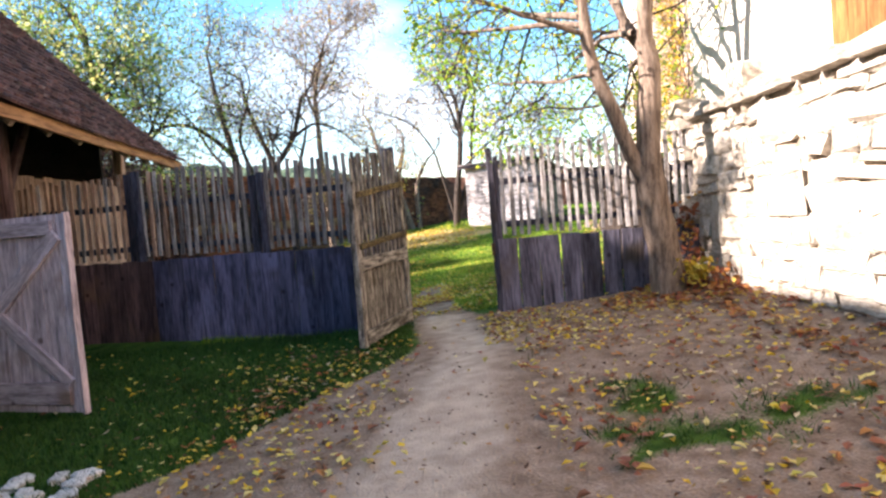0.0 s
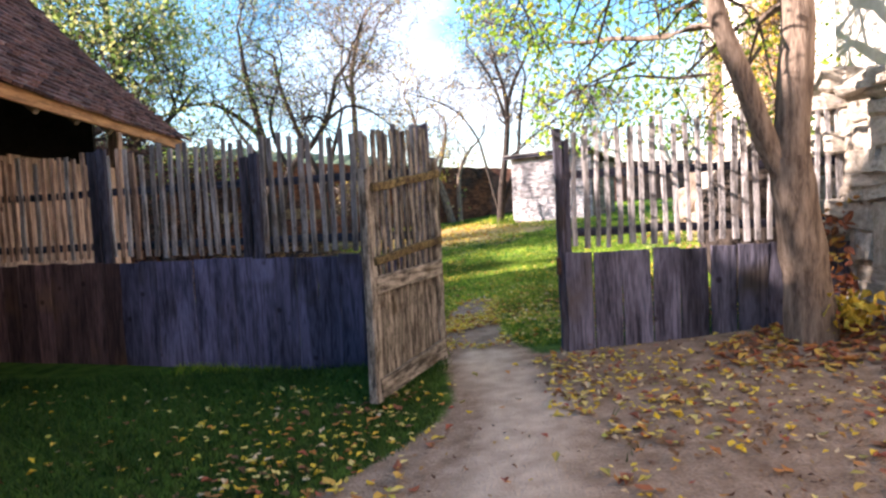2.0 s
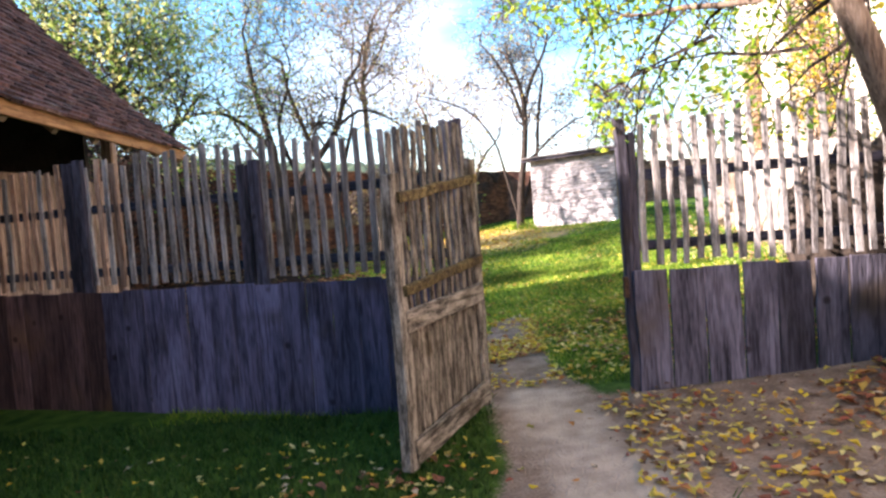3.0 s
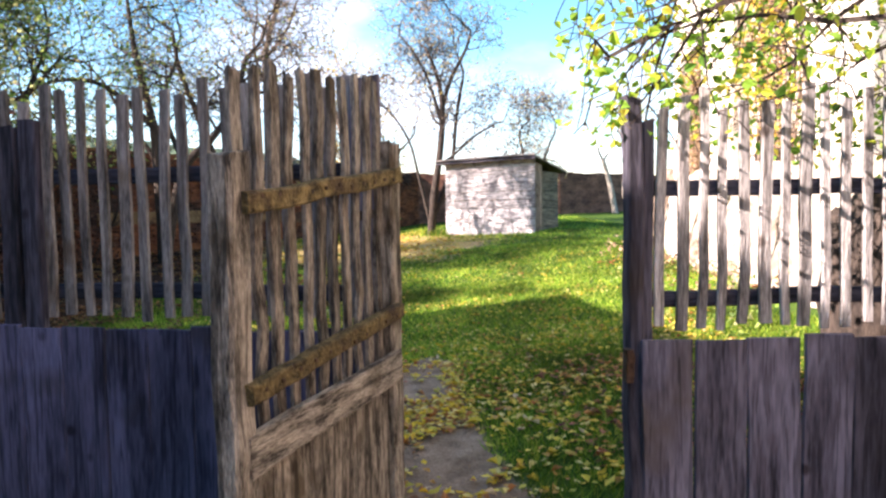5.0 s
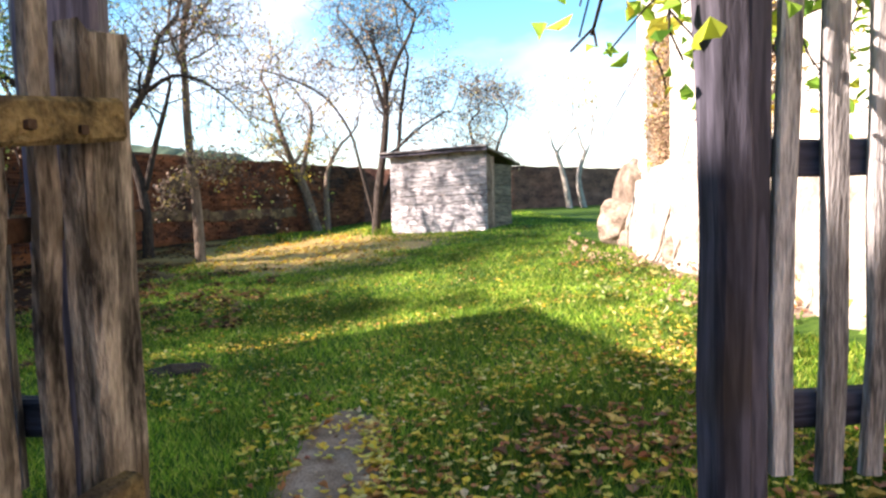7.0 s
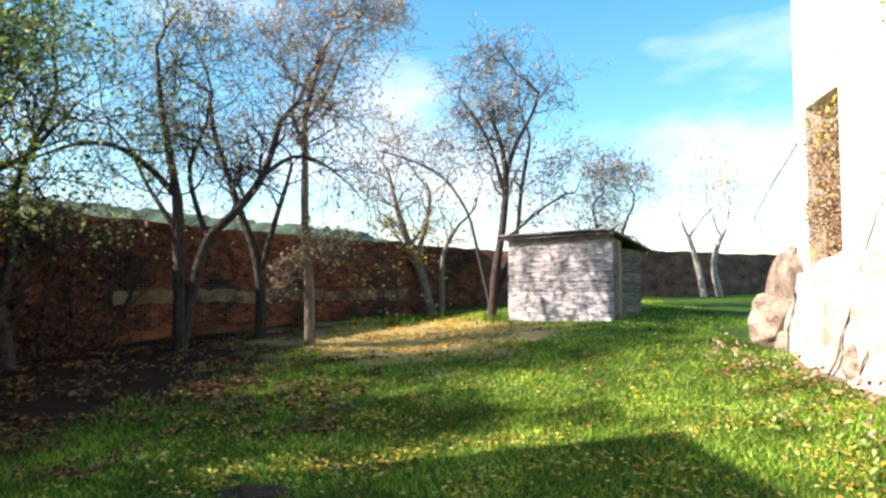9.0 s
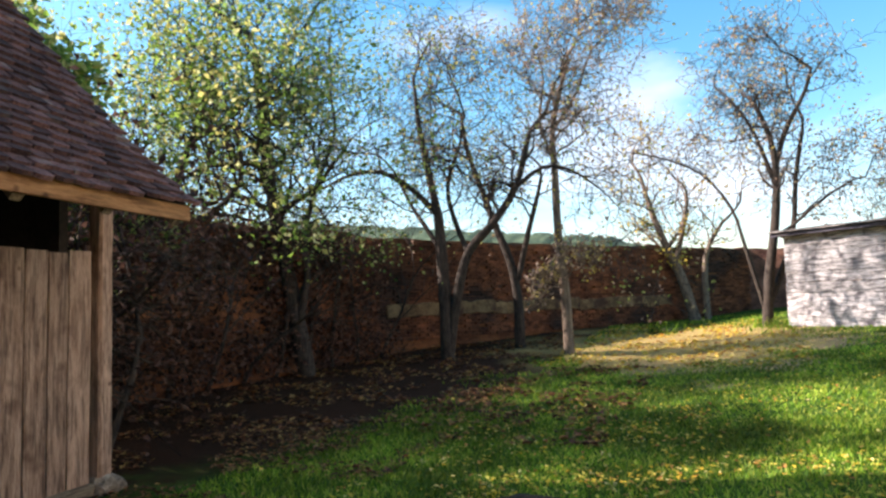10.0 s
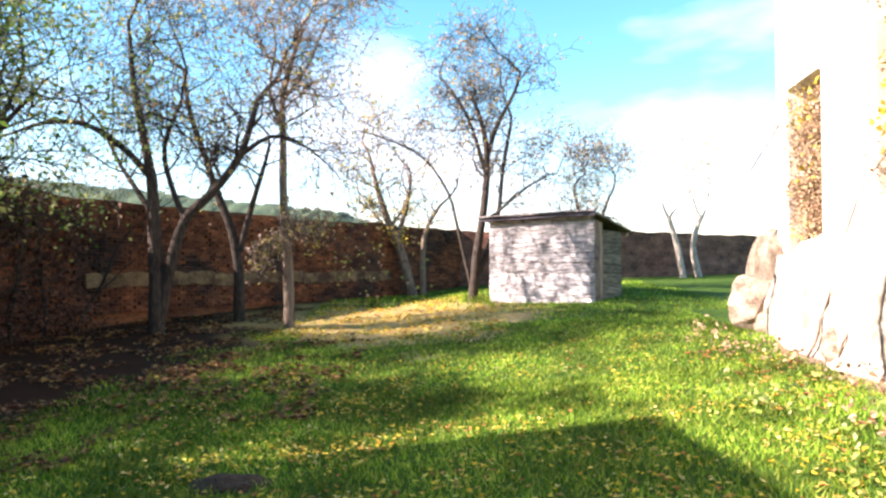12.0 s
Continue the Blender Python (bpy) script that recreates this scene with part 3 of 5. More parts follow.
# low board wall beside the doorway
u = 4.1
while u < 5.55:
    w = random.uniform(0.2, 0.26)
    board("board", bp_(u + w / 2, 0.0, 0.15), bp_(u + w / 2, 0.0, 1.70 + random.uniform(-0.01, 0.01)), bu, w - 0.01, 0.04, M_REDDISH, barn, wear=0.004)
    u += w
for u, w in ((0.0, 0.17), (3.92, 0.2), (5.75, 0.24), (8.4, 0.22), (11.2, 0.2)):
    board("post", bp_(u, 0.0, 0.2), bp_(u, 0.0, EAVE + 0.75), bu, w, w, M_LIGHT if u < 1 else M_REDDISH, barn, wear=0.008, rings=6)
for u in (3.92, 5.75, 8.4):
    board("brace", bp_(u, -0.02, 2.15), bp_(u - 0.7, -0.02, 3.2), bu, 0.12, 0.1, M_REDDISH, barn)
board("sill", bp_(-0.1, 0.0, 0.27), bp_(5.8, 0.0, 0.2), (0, 0, 1), 0.14, 0.16, M_BROWN, barn, rings=10)
board("wall_plate", bp_(0.0, 0.02, EAVE + 0.75), bp_(BLEN, 0.02, EAVE + 0.75 - SINK * BLEN), (0, 0, 1), 0.18, 0.16, M_BROWN, barn, rings=12)
board("fascia", bp_(VERGE + 0.02, -OVER + 0.02, EAVE - 0.05), bp_(BLEN, -OVER + 0.02, EAVE - 0.05 - SINK * BLEN), (0, 0, 1), 0.14, 0.04, M_FRESH, barn, "pale sawn fascia board", rings=20)
for k in range(19):
    u = VERGE + 0.12 + k * 0.78
    board("rafter", bp_(u, -OVER + 0.05, EAVE - 0.12 - SINK * u), bp_(u, HALF, EAVE - 0.12 - SINK * u + (HALF + OVER - 0.05) * PITCH), bu, 0.09, 0.12, M_BROWN, barn)
# back and gables, coloured near-black to stand for the unlit inside
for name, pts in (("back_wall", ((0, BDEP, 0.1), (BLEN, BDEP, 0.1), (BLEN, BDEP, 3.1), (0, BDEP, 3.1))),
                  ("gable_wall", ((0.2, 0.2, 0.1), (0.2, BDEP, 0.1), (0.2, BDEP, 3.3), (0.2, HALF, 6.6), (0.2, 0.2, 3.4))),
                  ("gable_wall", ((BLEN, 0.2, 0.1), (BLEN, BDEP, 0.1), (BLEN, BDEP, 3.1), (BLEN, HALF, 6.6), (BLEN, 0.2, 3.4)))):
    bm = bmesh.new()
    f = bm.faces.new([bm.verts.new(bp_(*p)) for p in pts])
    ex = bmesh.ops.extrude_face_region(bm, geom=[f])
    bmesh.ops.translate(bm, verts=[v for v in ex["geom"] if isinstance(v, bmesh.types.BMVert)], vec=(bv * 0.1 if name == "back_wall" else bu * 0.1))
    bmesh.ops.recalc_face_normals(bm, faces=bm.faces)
    part(name, bm, M_DARK, barn, "timber wall, near-black for the unlit inside")
# roof deck, both slopes, with a slight bell-cast at the eave
RIDGE = EAVE + (HALF + OVER) * PITCH


def roof_point(u, s, lift=0.0):
    """A point of the slope that faces the yard: s metres up the slope from the eave."""
    k = 1 / math.hypot(1, PITCH)
    v, z = -OVER + s * k, EAVE + s * k * PITCH - 0.10 * math.sin(min(1, s / 3.0) * math.pi) - 0.04 * math.sin(u * 0.55) - SINK * u
    return bp_(u, v, z) + (bv * -PITCH + Vector((0, 0, 1))).normalized() * lift


SLOPE = (HALF + OVER) * math.hypot(1, PITCH)
vv, ff = [], []
NU, NS = 14, 12
for lift in (0.0, -0.05):
    for j in range(NS + 1):
        for i in range(NU + 1):
            vv.append(roof_point(VERGE + (BLEN - VERGE) * i / NU, SLOPE * j / NS, lift))
o = (NU + 1) * (NS + 1)
for j in range(NS):
    for i in range(NU):
        a = j * (NU + 1) + i
        ff.append((a, a + 1, a + NU + 2, a + NU + 1))
        ff.append((o + a, o + a + NU + 1, o + a + NU + 2, o + a + 1))
roof = link_part("roof", mesh_of("roof", vv, ff, M_DARK), barn, Matrix.Identity(4), "wooden roof deck, near-black for the unlit inside")
bm = bmesh.new()
q = [bm.verts.new(p) for p in (bp_(VERGE, HALF, RIDGE), bp_(BLEN, HALF, RIDGE - SINK * BLEN), bp_(BLEN, BDEP + OVER, EAVE - SINK * BLEN), bp_(VERGE, BDEP + OVER, EAVE))]
f = bm.faces.new(q)
ex = bmesh.ops.extrude_face_region(bm, geom=[f])
bmesh.ops.translate(bm, verts=[v for v in ex["geom"] if isinstance(v, bmesh.types.BMVert)], vec=(0, 0, -0.06))
bmesh.ops.recalc_face_normals(bm, faces=bm.faces)
part("roof", bm, M_TILES, barn, "dark shingled rear slope")
board("verge_board", roof_point(VERGE + 0.01, 0.02, -0.07), roof_point(VERGE + 0.01, SLOPE, -0.07), (0, 0, 1), 0.12, 0.03, M_BROWN, barn, rings=3)

# open plank door of the barn
DH, DF = Vector((-4.45, 5.72, 0)), Vector((-2.86, 5.24, 0))
dd = (DF - DH).normalized()
dn = Vector((dd.y, -dd.x, 0))
DW = (DF - DH).length
door = thing("barn_door", "grey plank barn door with diagonal braces, standing open", "door", (DH.x, DH.y, 0.2))


def dp(s, z, off=0.0):
    return DH + dd * s + dn * off + Vector((0, 0, z))


random.seed(12)
s = 0.0
while s < DW - 0.05:
    w = min(random.uniform(0.17, 0.23), DW - s)
    board("plank", dp(s + w / 2, 0.21), dp(s + w / 2, 1.76), dd, w - 0.008, 0.03, M_DOOR, door, wear=0.004)
    s += w
for z, w, e in ((1.66, 0.11, 0.13), (0.36, 0.18, 0.1)):
    board("ledge", dp(0.02, z, 0.03), dp(DW - e, z, 0.03), (0, 0, 1), w, 0.03, M_DOOR, door)
board("brace", dp(DW - 0.09, 1.60, 0.034), dp(0.84, 0.97, 0.034), (0, 0, 1), 0.11, 0.03, M_DOOR, door)
board("brace", dp(0.86, 1.03, 0.031), dp(DW - 0.09, 0.43, 0.031), (0, 0, 1), 0.11, 0.03, M_DOOR, door)
board("edge_strip", dp(DW, 0.2, 0.005), dp(DW, 1.77, 0.005), dn, 0.06, 0.03, M_DOOR, door, "worn pale edge")

# ---- stone wall and house on the yard's other side ----
SW = 2.9
stone_wall = tagged(new("wall_east", None), "rough limestone retaining wall with deep joints", "stone wall", kind="structure")
WORLD[stone_wall.name] = Matrix.Identity(4)
bm = bmesh.new()
bmesh.ops.create_cube(bm, size=1.0, matrix=Matrix.LocRotScale((SW + 0.36, 2.3, 1.2), None, (0.72, 10.7, 2.3)))
part("core", bm, M_MORTAR, stone_wall)
bm = bmesh.new()
bmesh.ops.create_cube(bm, size=1.0, matrix=Matrix.LocRotScale((SW + 0.32, 7.86, 1.2), None, (0.8, 0.3, 2.3)))
part("core", bm, M_MORTAR, stone_wall)
house = thing("house", "old whitewashed house above the stone wall with boarding", "house", (6.5, 2.5, 2.3))
bm = bmesh.new()
bmesh.ops.create_cube(bm, size=1.0, matrix=Matrix.LocRotScale((6.3, 2.0, 4.6), None, (6.0, 13.2, 4.8)))
part("wall", bm, M_PLASTER, house)
for k in range(24):
    y = 5.42 - 0.22 * k
    board("board", (3.27, y, 2.36), (3.27, y, 4.7), (0, 1, 0), 0.212, 0.04, M_ORANGE, house)
bm = bmesh.new()
rv = [bm.verts.new(p) for p in ((2.7, -5.2, 6.9), (2.7, 9.1, 6.9), (6.3, 9.1, 9.6), (6.3, -5.2, 9.6), (9.9, 9.1, 6.9), (9.9, -5.2, 6.9))]
f1, f2 = bm.faces.new((rv[0], rv[3], rv[2], rv[1])), bm.faces.new((rv[3], rv[5], rv[4], rv[2]))
ex = bmesh.ops.extrude_face_region(bm, geom=[f1, f2])
bmesh.ops.translate(bm, verts=[v for v in ex["geom"] if isinstance(v, bmesh.types.BMVert)], vec=(0, 0, 0.15))
bmesh.ops.recalc_face_normals(bm, faces=bm.faces)
part("roof", bm, M_TILES, house)

# unseen plain wall added behind the walker; it closes the yard and cuts skylight
bm = bmesh.new()
bmesh.ops.create_cube(bm, size=1.0, matrix=Matrix.LocRotScale((-4.0, -7.3, 3.4), None, (26.0, 0.6, 7.6)))
bmesh.ops.bevel(bm, geom=bm.edges[:], offset=0.03, segments=1, affect="EDGES")
tagged(part("wall_south", bm, M_PLASTER, None), "unseen plain wall added to close the yard and cut skylight", "wall", kind="structure")

# ---- shed in the garden ----
SL, SR = Vector((1.17, 28.0, 0)), Vector((3.75, 25.75, 0))
sd = (SR - SL).normalized()
sn = Vector((sd.y, -sd.x, 0))
SWID = (SR - SL).length
shed = thing("shed", "small bleached plank shed with a flat lean-to roof", "shed", (SL.x, SL.y, 0.95))


def sp_(s, back, z):
    return SL + sd * s - sn * back + Vector((0, 0, z))


random.seed(8)
z, k = 1.0, 0
for w in (0.21, 0.30, 0.33, 0.27, 0.24, 0.29, 0.25, 0.23, 0.21):
    proud = 0.012 if k % 2 else 0.0
    board("siding_board", sp_(-0.02, -proud, z + w / 2), sp_(SWID + 0.02, -proud, z + w / 2 + random.uniform(-0.012, 0.012)), (0, 0, 1), w, 0.028, M_SIDING, shed, wear=0.006, rings=12)
    z += w + (0.022 if k == 3 else 0.004)
    k += 1
z = 1.0
while z < 2.95:
    w = random.uniform(0.22, 0.3)
    board("side_board", sp_(SWID, 0.42, z + w / 2), sp_(SWID, 1.5, z + w / 2), (0, 0, 1), w, 0.025, M_BROWN, shed)
    board("side_board", sp_(0, 0.03, z + w / 2), sp_(0, 1.5, z + w / 2), (0, 0, 1), w, 0.025, M_BROWN, shed)
    z += w + 0.012
for back, wide in ((0.13, 0.22), (0.34, 0.17)):
    board("corner_board", sp_(SWID + 0.012, back, 0.86), sp_(SWID + 0.012, back, 3.28 - 0.2 * back), -sn, wide, 0.03, M_LIGHT, shed, "pinkish upright corner board", wear=0.006)
board("corner_post", sp_(0.03, 0.05, 0.85), sp_(0.03, 0.05, 3.32), sd, 0.1, 0.08, M_GREY, shed)
board("corner_post", sp_(SWID - 0.07, 0.07, 0.85), sp_(SWID - 0.07, 0.07, 3.32), sd, 0.1, 0.08, M_GREY, shed)
board("sill", sp_(0.0, 0.03, 0.93), sp_(SWID, 0.03, 0.93), (0, 0, 1), 0.12, 0.1, M_BROWN, shed)
for k in range(4):
    board("roof_board", sp_(-0.22, -0.3 + 0.035 * k, 3.46 + 0.012 * k), sp_(SWID + 0.22, -0.3 + 0.035 * k, 3.47 + 0.014 * k), sn, 0.16, 0.016, M_GREY, shed, "curled grey roof board edge", wear=0.01, rings=10)
bm = bmesh.new()
bmesh.ops.create_cube(bm, size=1.0)
bmesh.ops.bevel(bm, geom=bm.edges[:], offset=0.01, segments=1, affect="EDGES")
part("back_wall", bm, M_BROWN, shed, "", Matrix.Translation(sp_(SWID / 2, 1.5, 1.9)) @ axis_pose((0, 0, 0), (0, 0, 1), sd) @ Matrix.Diagonal((SWID, 0.05, 2.2, 1)))
rp = axis_pose(sp_(SWID / 2, -0.25, 3.44), sp_(SWID / 2, 1.8, 3.02), sd)
part("roof", rough_box(SWID + 0.35, 0.06, 2.1, 0.004, 0.01, 6), M_BROWN, shed, "dark boarded roof", rp)
board("roof_edge", sp_(-0.2, -0.27, 3.41), sp_(SWID + 0.2, -0.27, 3.41), (0, 0, 1), 0.13, 0.04, M_BLUE, shed, "", 0.01, 0, 8)

# ---- garden walls ----
def wall_run(name, label, pts, mat, thick=0.5, category="wall", rough=0.06):
    """A masonry wall along points (x, y, top), with an uneven crest."""
    vv, ff = [], []
    sides = []
    for (x0, y0, t0), (x1, y1, t1) in zip(pts, pts[1:]):
        L = math.hypot(x1 - x0, y1 - y0)
        k = max(2, int(L / (0.5 if rough < 0.1 else 0.22)))
        nx_, ny_ = (y1 - y0) / L, -(x1 - x0) / L
        for i in range(k + 1):
            s = i / k
            x, y = x0 + (x1 - x0) * s, y0 + (y1 - y0) * s
            t = t0 + (t1 - t0) * s + 0.10 * noise.noise((x * 0.8, y * 0.8, 5)) + 0.05 * noise.noise((x * 3, y * 3, 2))
            b = height(x, y) - 0.4
            row = []
            for side in (1, -1):
                col = []
                for j in range(9):
                    zz = b + (t - b) * j / 8
                    r = rough * noise.noise((x * 1.7, zz * 1.7, y * 1.7 + side)) + 2 * rough * (1 - j / 8)
                    col.append(len(vv))
                    vv.append((x + nx_ * side * (thick / 2 + r), y + ny_ * side * (thick / 2 + r), zz))
                row.append(col)
            sides.append(row)
    for a, b in zip(sides, sides[1:]):
        for j in range(8):
            ff.append((a[0][j], b[0][j], b[0][j + 1], a[0][j + 1]))
            ff.append((b[1][j], a[1][j], a[1][j + 1], b[1][j + 1]))
        ff.append((a[0][8], b[0][8], b[1][8], a[1][8]))
    for e in (sides[0], sides[-1]):
        ff.append(tuple(e[0]) + tuple(e[1][::-1]))
    return tagged(new(name, mesh_of(name, vv, ff, mat, rough > 0.1)), label, category, kind="structure")


wall_run("wall_north", "long weathered brick garden wall in shade", [(-11.2, 13.4, 3.7), (-10.5, 16.0, 3.65), (-8.9, 23.6, 3.62), (-5.2, 30.2, 3.6), (0.2, 36.4, 3.58)], M_BRICKS, 0.5, "brick wall")
wall_run("wall_far", "low rubble stone garden wall", [(0.2, 36.4, 3.5), (7.0, 36.5, 3.55), (18.0, 43.0, 3.5)], M_RUBBLE, 0.5, "stone wall")

# courses of single bricks, proud of the wall's face
def brick_face(wall, a, b, z0, z1, seed):
    r = random.Random(seed)
    L = math.hypot(b[0] - a[0], b[1] - a[1])
    d, nr = Vector(((b[0] - a[0]) / L, (b[1] - a[1]) / L, 0)), Vector(((b[1] - a[1]) / L, -(b[0] - a[0]) / L, 0))
    vv, ff = [], []
    z, row = z0, 0
    while z < z1:
        s = -0.13 * (row % 2)
        while s < L:
            w, h, o = 0.25 + r.uniform(-0.02, 0.01), 0.068 + r.uniform(-0.006, 0.004), 0.33 + 0.10 * (z1 - z) / (z1 - z0) + r.uniform(-0.02, 0.018)
            if r.random() > 0.07:
                p = Vector((a[0], a[1], z + r.uniform(-0.006, 0.006))) + d * s + nr * o
                i = len(vv)
                for dx, dy, dz in ((0, -0.12, 0), (w, -0.12, 0), (w, 0, 0), (0, 0, 0), (0, -0.12, h), (w, -0.12, h), (w, 0, h), (0, 0, h)):
                    vv.append(p + d * dx + nr * dy + Vector((0, 0, dz)))
                ff += [(i + 3, i + 2, i + 6, i + 7), (i, i + 3, i + 7, i + 4), (i + 2, i + 1, i + 5, i + 6), (i + 4, i + 7, i + 6, i + 5), (i, i + 1, i + 2, i + 3)]
            s += 0.265
        z += 0.08
        row += 1
    tagged(link_part("brick_course", mesh_of("brick_course", vv, ff, M_BRICK), wall, Matrix.Identity(4)), kind="stuff")


garden_wall = bpy.data.objects["wall_north"]
for k, (a, b) in enumerate((((-9.7, 19.8), (-8.9, 23.6)), ((-8.9, 23.6), (-5.2, 30.2)), ((-5.2, 30.2), (0.2, 36.4)))):
    brick_face(garden_wall, a, b, 0.9, 3.5, 200 + k)

# pale rendered band along the brick wall's foot
for (x0, y0), (x1, y1) in (((-8.49, 23.55), (-6.64, 26.85)), ((-6.64, 26.85), (-4.82, 30.05)), ((-4.84, 30.05), (-2.2, 33.08))):
    tagged(board("trim", (x0, y0, 1.66), (x1, y1, 1.72), (0, 0, 1), 0.36, 0.12, M_BAND, None, wear=0.03, rings=16), "pale crumbling plaster band on the brick wall", "plaster band", kind="structure")

# ---- tall buttressed wall on the garden's east side ----
tower = thing("fortress_tower", "tall sunlit rendered fortress wall with rough rock foot", "tower", (7.5, 18.0, 0.8))


def prism(pts, z0, z1, taper=0.0, mat=M_PLASTER, name="wall", label=""):
    bm = bmesh.new()
    cx, cy = sum(p[0] for p in pts) / len(pts), sum(p[1] for p in pts) / len(pts)
    lo = [bm.verts.new((p[0], p[1], z0)) for p in pts]
    hi = [bm.verts.new((p[0] + (cx - p[0]) * taper, p[1] + (cy - p[1]) * taper, z1)) for p in pts]
    for i in range(len(pts)):
        j = (i + 1) % len(pts)
        bm.faces.new((lo[i], lo[j], hi[j], hi[i]))
    bm.faces.new(lo[::-1]), bm.faces.new(hi)
    bmesh.ops.recalc_face_normals(bm, faces=bm.faces)
    return part(name, bm, mat, tower, label)


prism([(5.62, 13.2), (6.05, 19.7), (10, 19.7), (10, 13.2)], 0.3, 14.0, 0.0)
prism([(5.48, 16.6), (5.60, 18.15), (6.2, 18.15), (6.2, 16.6)], 0.3, 14.0, 0.03, name="buttress")
prism([(5.70, 19.38), (5.74, 19.85), (6.6, 19.85), (6.6, 19.38)], 0.3, 14.0, 0.03, name="buttress")
prism([(5.55, 18.15), (5.70, 19.38), (6.4, 19.38), (6.4, 18.15)], 5.0, 14.0, 0.02, name="lintel_wall")
wall_run("wall_foot", "rough sunlit rock and masonry foot of the fortress", [(3.7, 8.35, 2.2), (4.75, 13.0, 2.3), (5.15, 15.2, 2.4), (5.35, 17.0, 2.45), (5.75, 19.0, 2.2), (5.9, 20.2, 1.5)], M_ROCK, 0.6, "stone wall", 0.17)


# ---- trees ----
def tube(vv, ff, pts, radii, sides):
    """A tapered tube through pts, added to vv and ff."""
    ring = None
    for i, p in enumerate(pts):
        d = (pts[min(i + 1, len(pts) - 1)] - pts[max(i - 1, 0)]).normalized()
        x = d.orthogonal().normalized()
        y = d.cross(x)
        cur = []
        for k in range(sides):
            a = 2 * math.pi * k / sides
            cur.append(len(vv))
            vv.append(p + (x * math.cos(a) + y * math.sin(a)) * radii[i])
        if ring:
            best = min(range(sides), key=lambda o: (vv[cur[o]] - vv[ring[0]]).length)
            cur_o = cur[best:] + cur[:best]
            for k in range(sides):
                j = (k + 1) % sides
                ff.append((ring[k], ring[j], cur_o[j], cur_o[k]))
            ring = cur_o
        else:
            ring = cur


class Tree:
    """Branches and leaves of one tree, gathered part by part."""

    def __init__(self, seed, leaf_size, leaf_count, droop=0.0, spread=0.75, up=0.25, thin=1.0, reach=1.0, inside=None, kink=0.16, loose=0.35, least=0.004):
        self.r = random.Random(seed)
        self.wood, self.twig, self.leaf = ([], []), ([], []), ([], [])
        self.leaf_size, self.leaf_count, self.droop, self.spread, self.up, self.thin, self.reach = leaf_size, leaf_count, droop, spread, up, thin, reach
        self.inside, self.shaped, self.kink, self.loose, self.least = inside, leaf_size < 0.099, kink, loose, least

    def leaves(self, p, count, scatter):
        r = self.r
        vv, ff = self.leaf
        for _ in range(count):
            c = p + Vector((r.gauss(0, scatter), r.gauss(0, scatter), r.gauss(0, scatter)))
            if self.inside and not self.inside(c):
                continue
            a = Vector((r.uniform(-1, 1), r.uniform(-1, 1), r.uniform(-1, 0.5))).normalized()
            b = a.orthogonal().normalized()
            b = (b * math.cos(r.uniform(0, 6.3)) + a.cross(b) * math.sin(r.uniform(0, 6.3))).normalized()
            s = self.leaf_size * r.uniform(0.6, 1.3)
            n_ = a.cross(b) * 0.15 * s
            i = len(vv)
            if self.shaped:
                vv += [c - a * s * 0.5, c - a * s * 0.15 - b * s * 0.36 + n_, c + a * s * 0.22 - b * s * 0.26 + n_, c + a * s * 0.6 - n_, c + a * s * 0.22 + b * s * 0.26 + n_, c - a * s * 0.15 + b * s * 0.36 + n_]
                ff += [(i, i + 1, i + 2, i + 3), (i, i + 3, i + 4, i + 5)]
            else:
                vv += [c - a * s * 0.5, c - b * s * 0.32 + n_, c + a * s * 0.5, c + b * s * 0.32 + n_]
                ff += [(i, i + 1, i + 2), (i, i + 2, i + 3)]

    def grow(self, p, d, r0, length, level, deepest):
        r = self.r
        n_ = 6 if level < 2 else 4
        pts, rad = [p.copy()], [r0]
        q, dr = p.copy(), d.normalized()
        for i in range(n_):
            dr = (dr + Vector((r.gauss(0, 1), r.gauss(0, 1), r.gauss(0, 1))) * self.kink + Vector((0, 0, self.up * 0.25 - self.droop * (level / deepest) * 0.5))).normalized()
            q = q + dr * length / n_
            if self.inside and not self.inside(q):
                break
            pts.append(q.copy())
            rad.append(max(self.least * 0.75, r0 * (1 - 0.62 * (i + 1) / n_)))
        n_ = len(pts) - 1
        if n_ < 1:
            return
        store = self.wood if level < 2 else self.twig
        tube(*store, pts, rad, 8 if level == 0 else 6 if level == 1 else 3)
        if level >= deepest:
            self.leaves(pts[-1], self.leaf_count, length * self.loose)
            if self.leaf_count > 2:
                self.leaves(pts[n_ // 2], self.leaf_count // 2, length * self.loose * 0.85)
            return
        kids = {0: 5, 1: 8, 2: 7, 3: 6}.get(level, 4)
        kids = max(2, int(kids * self.thin + r.random()))
        for k in range(kids):
            s = 0.35 + 0.65 * (k + r.random()) / kids
            i = min(n_ - 1, int(s * n_))
            b = pts[i].lerp(pts[i + 1], s * n_ - i if i < n_ - 1 else 0.9)
            dl = (pts[i + 1] - pts[i]).normalized()
            side = dl.orthogonal().normalized()
            side = (Matrix.Rotation(r.uniform(0, 6.283), 3, dl) @ side)
            nd = (dl * (1 - self.spread * 0.6) + side * self.spread + Vector((0, 0, self.up))).normalized()
            self.grow(b, nd, max(self.least, rad[i] * r.uniform(0.5, 0.7)), length * r.uniform(0.5, 0.72) * self.reach, level + 1, deepest)

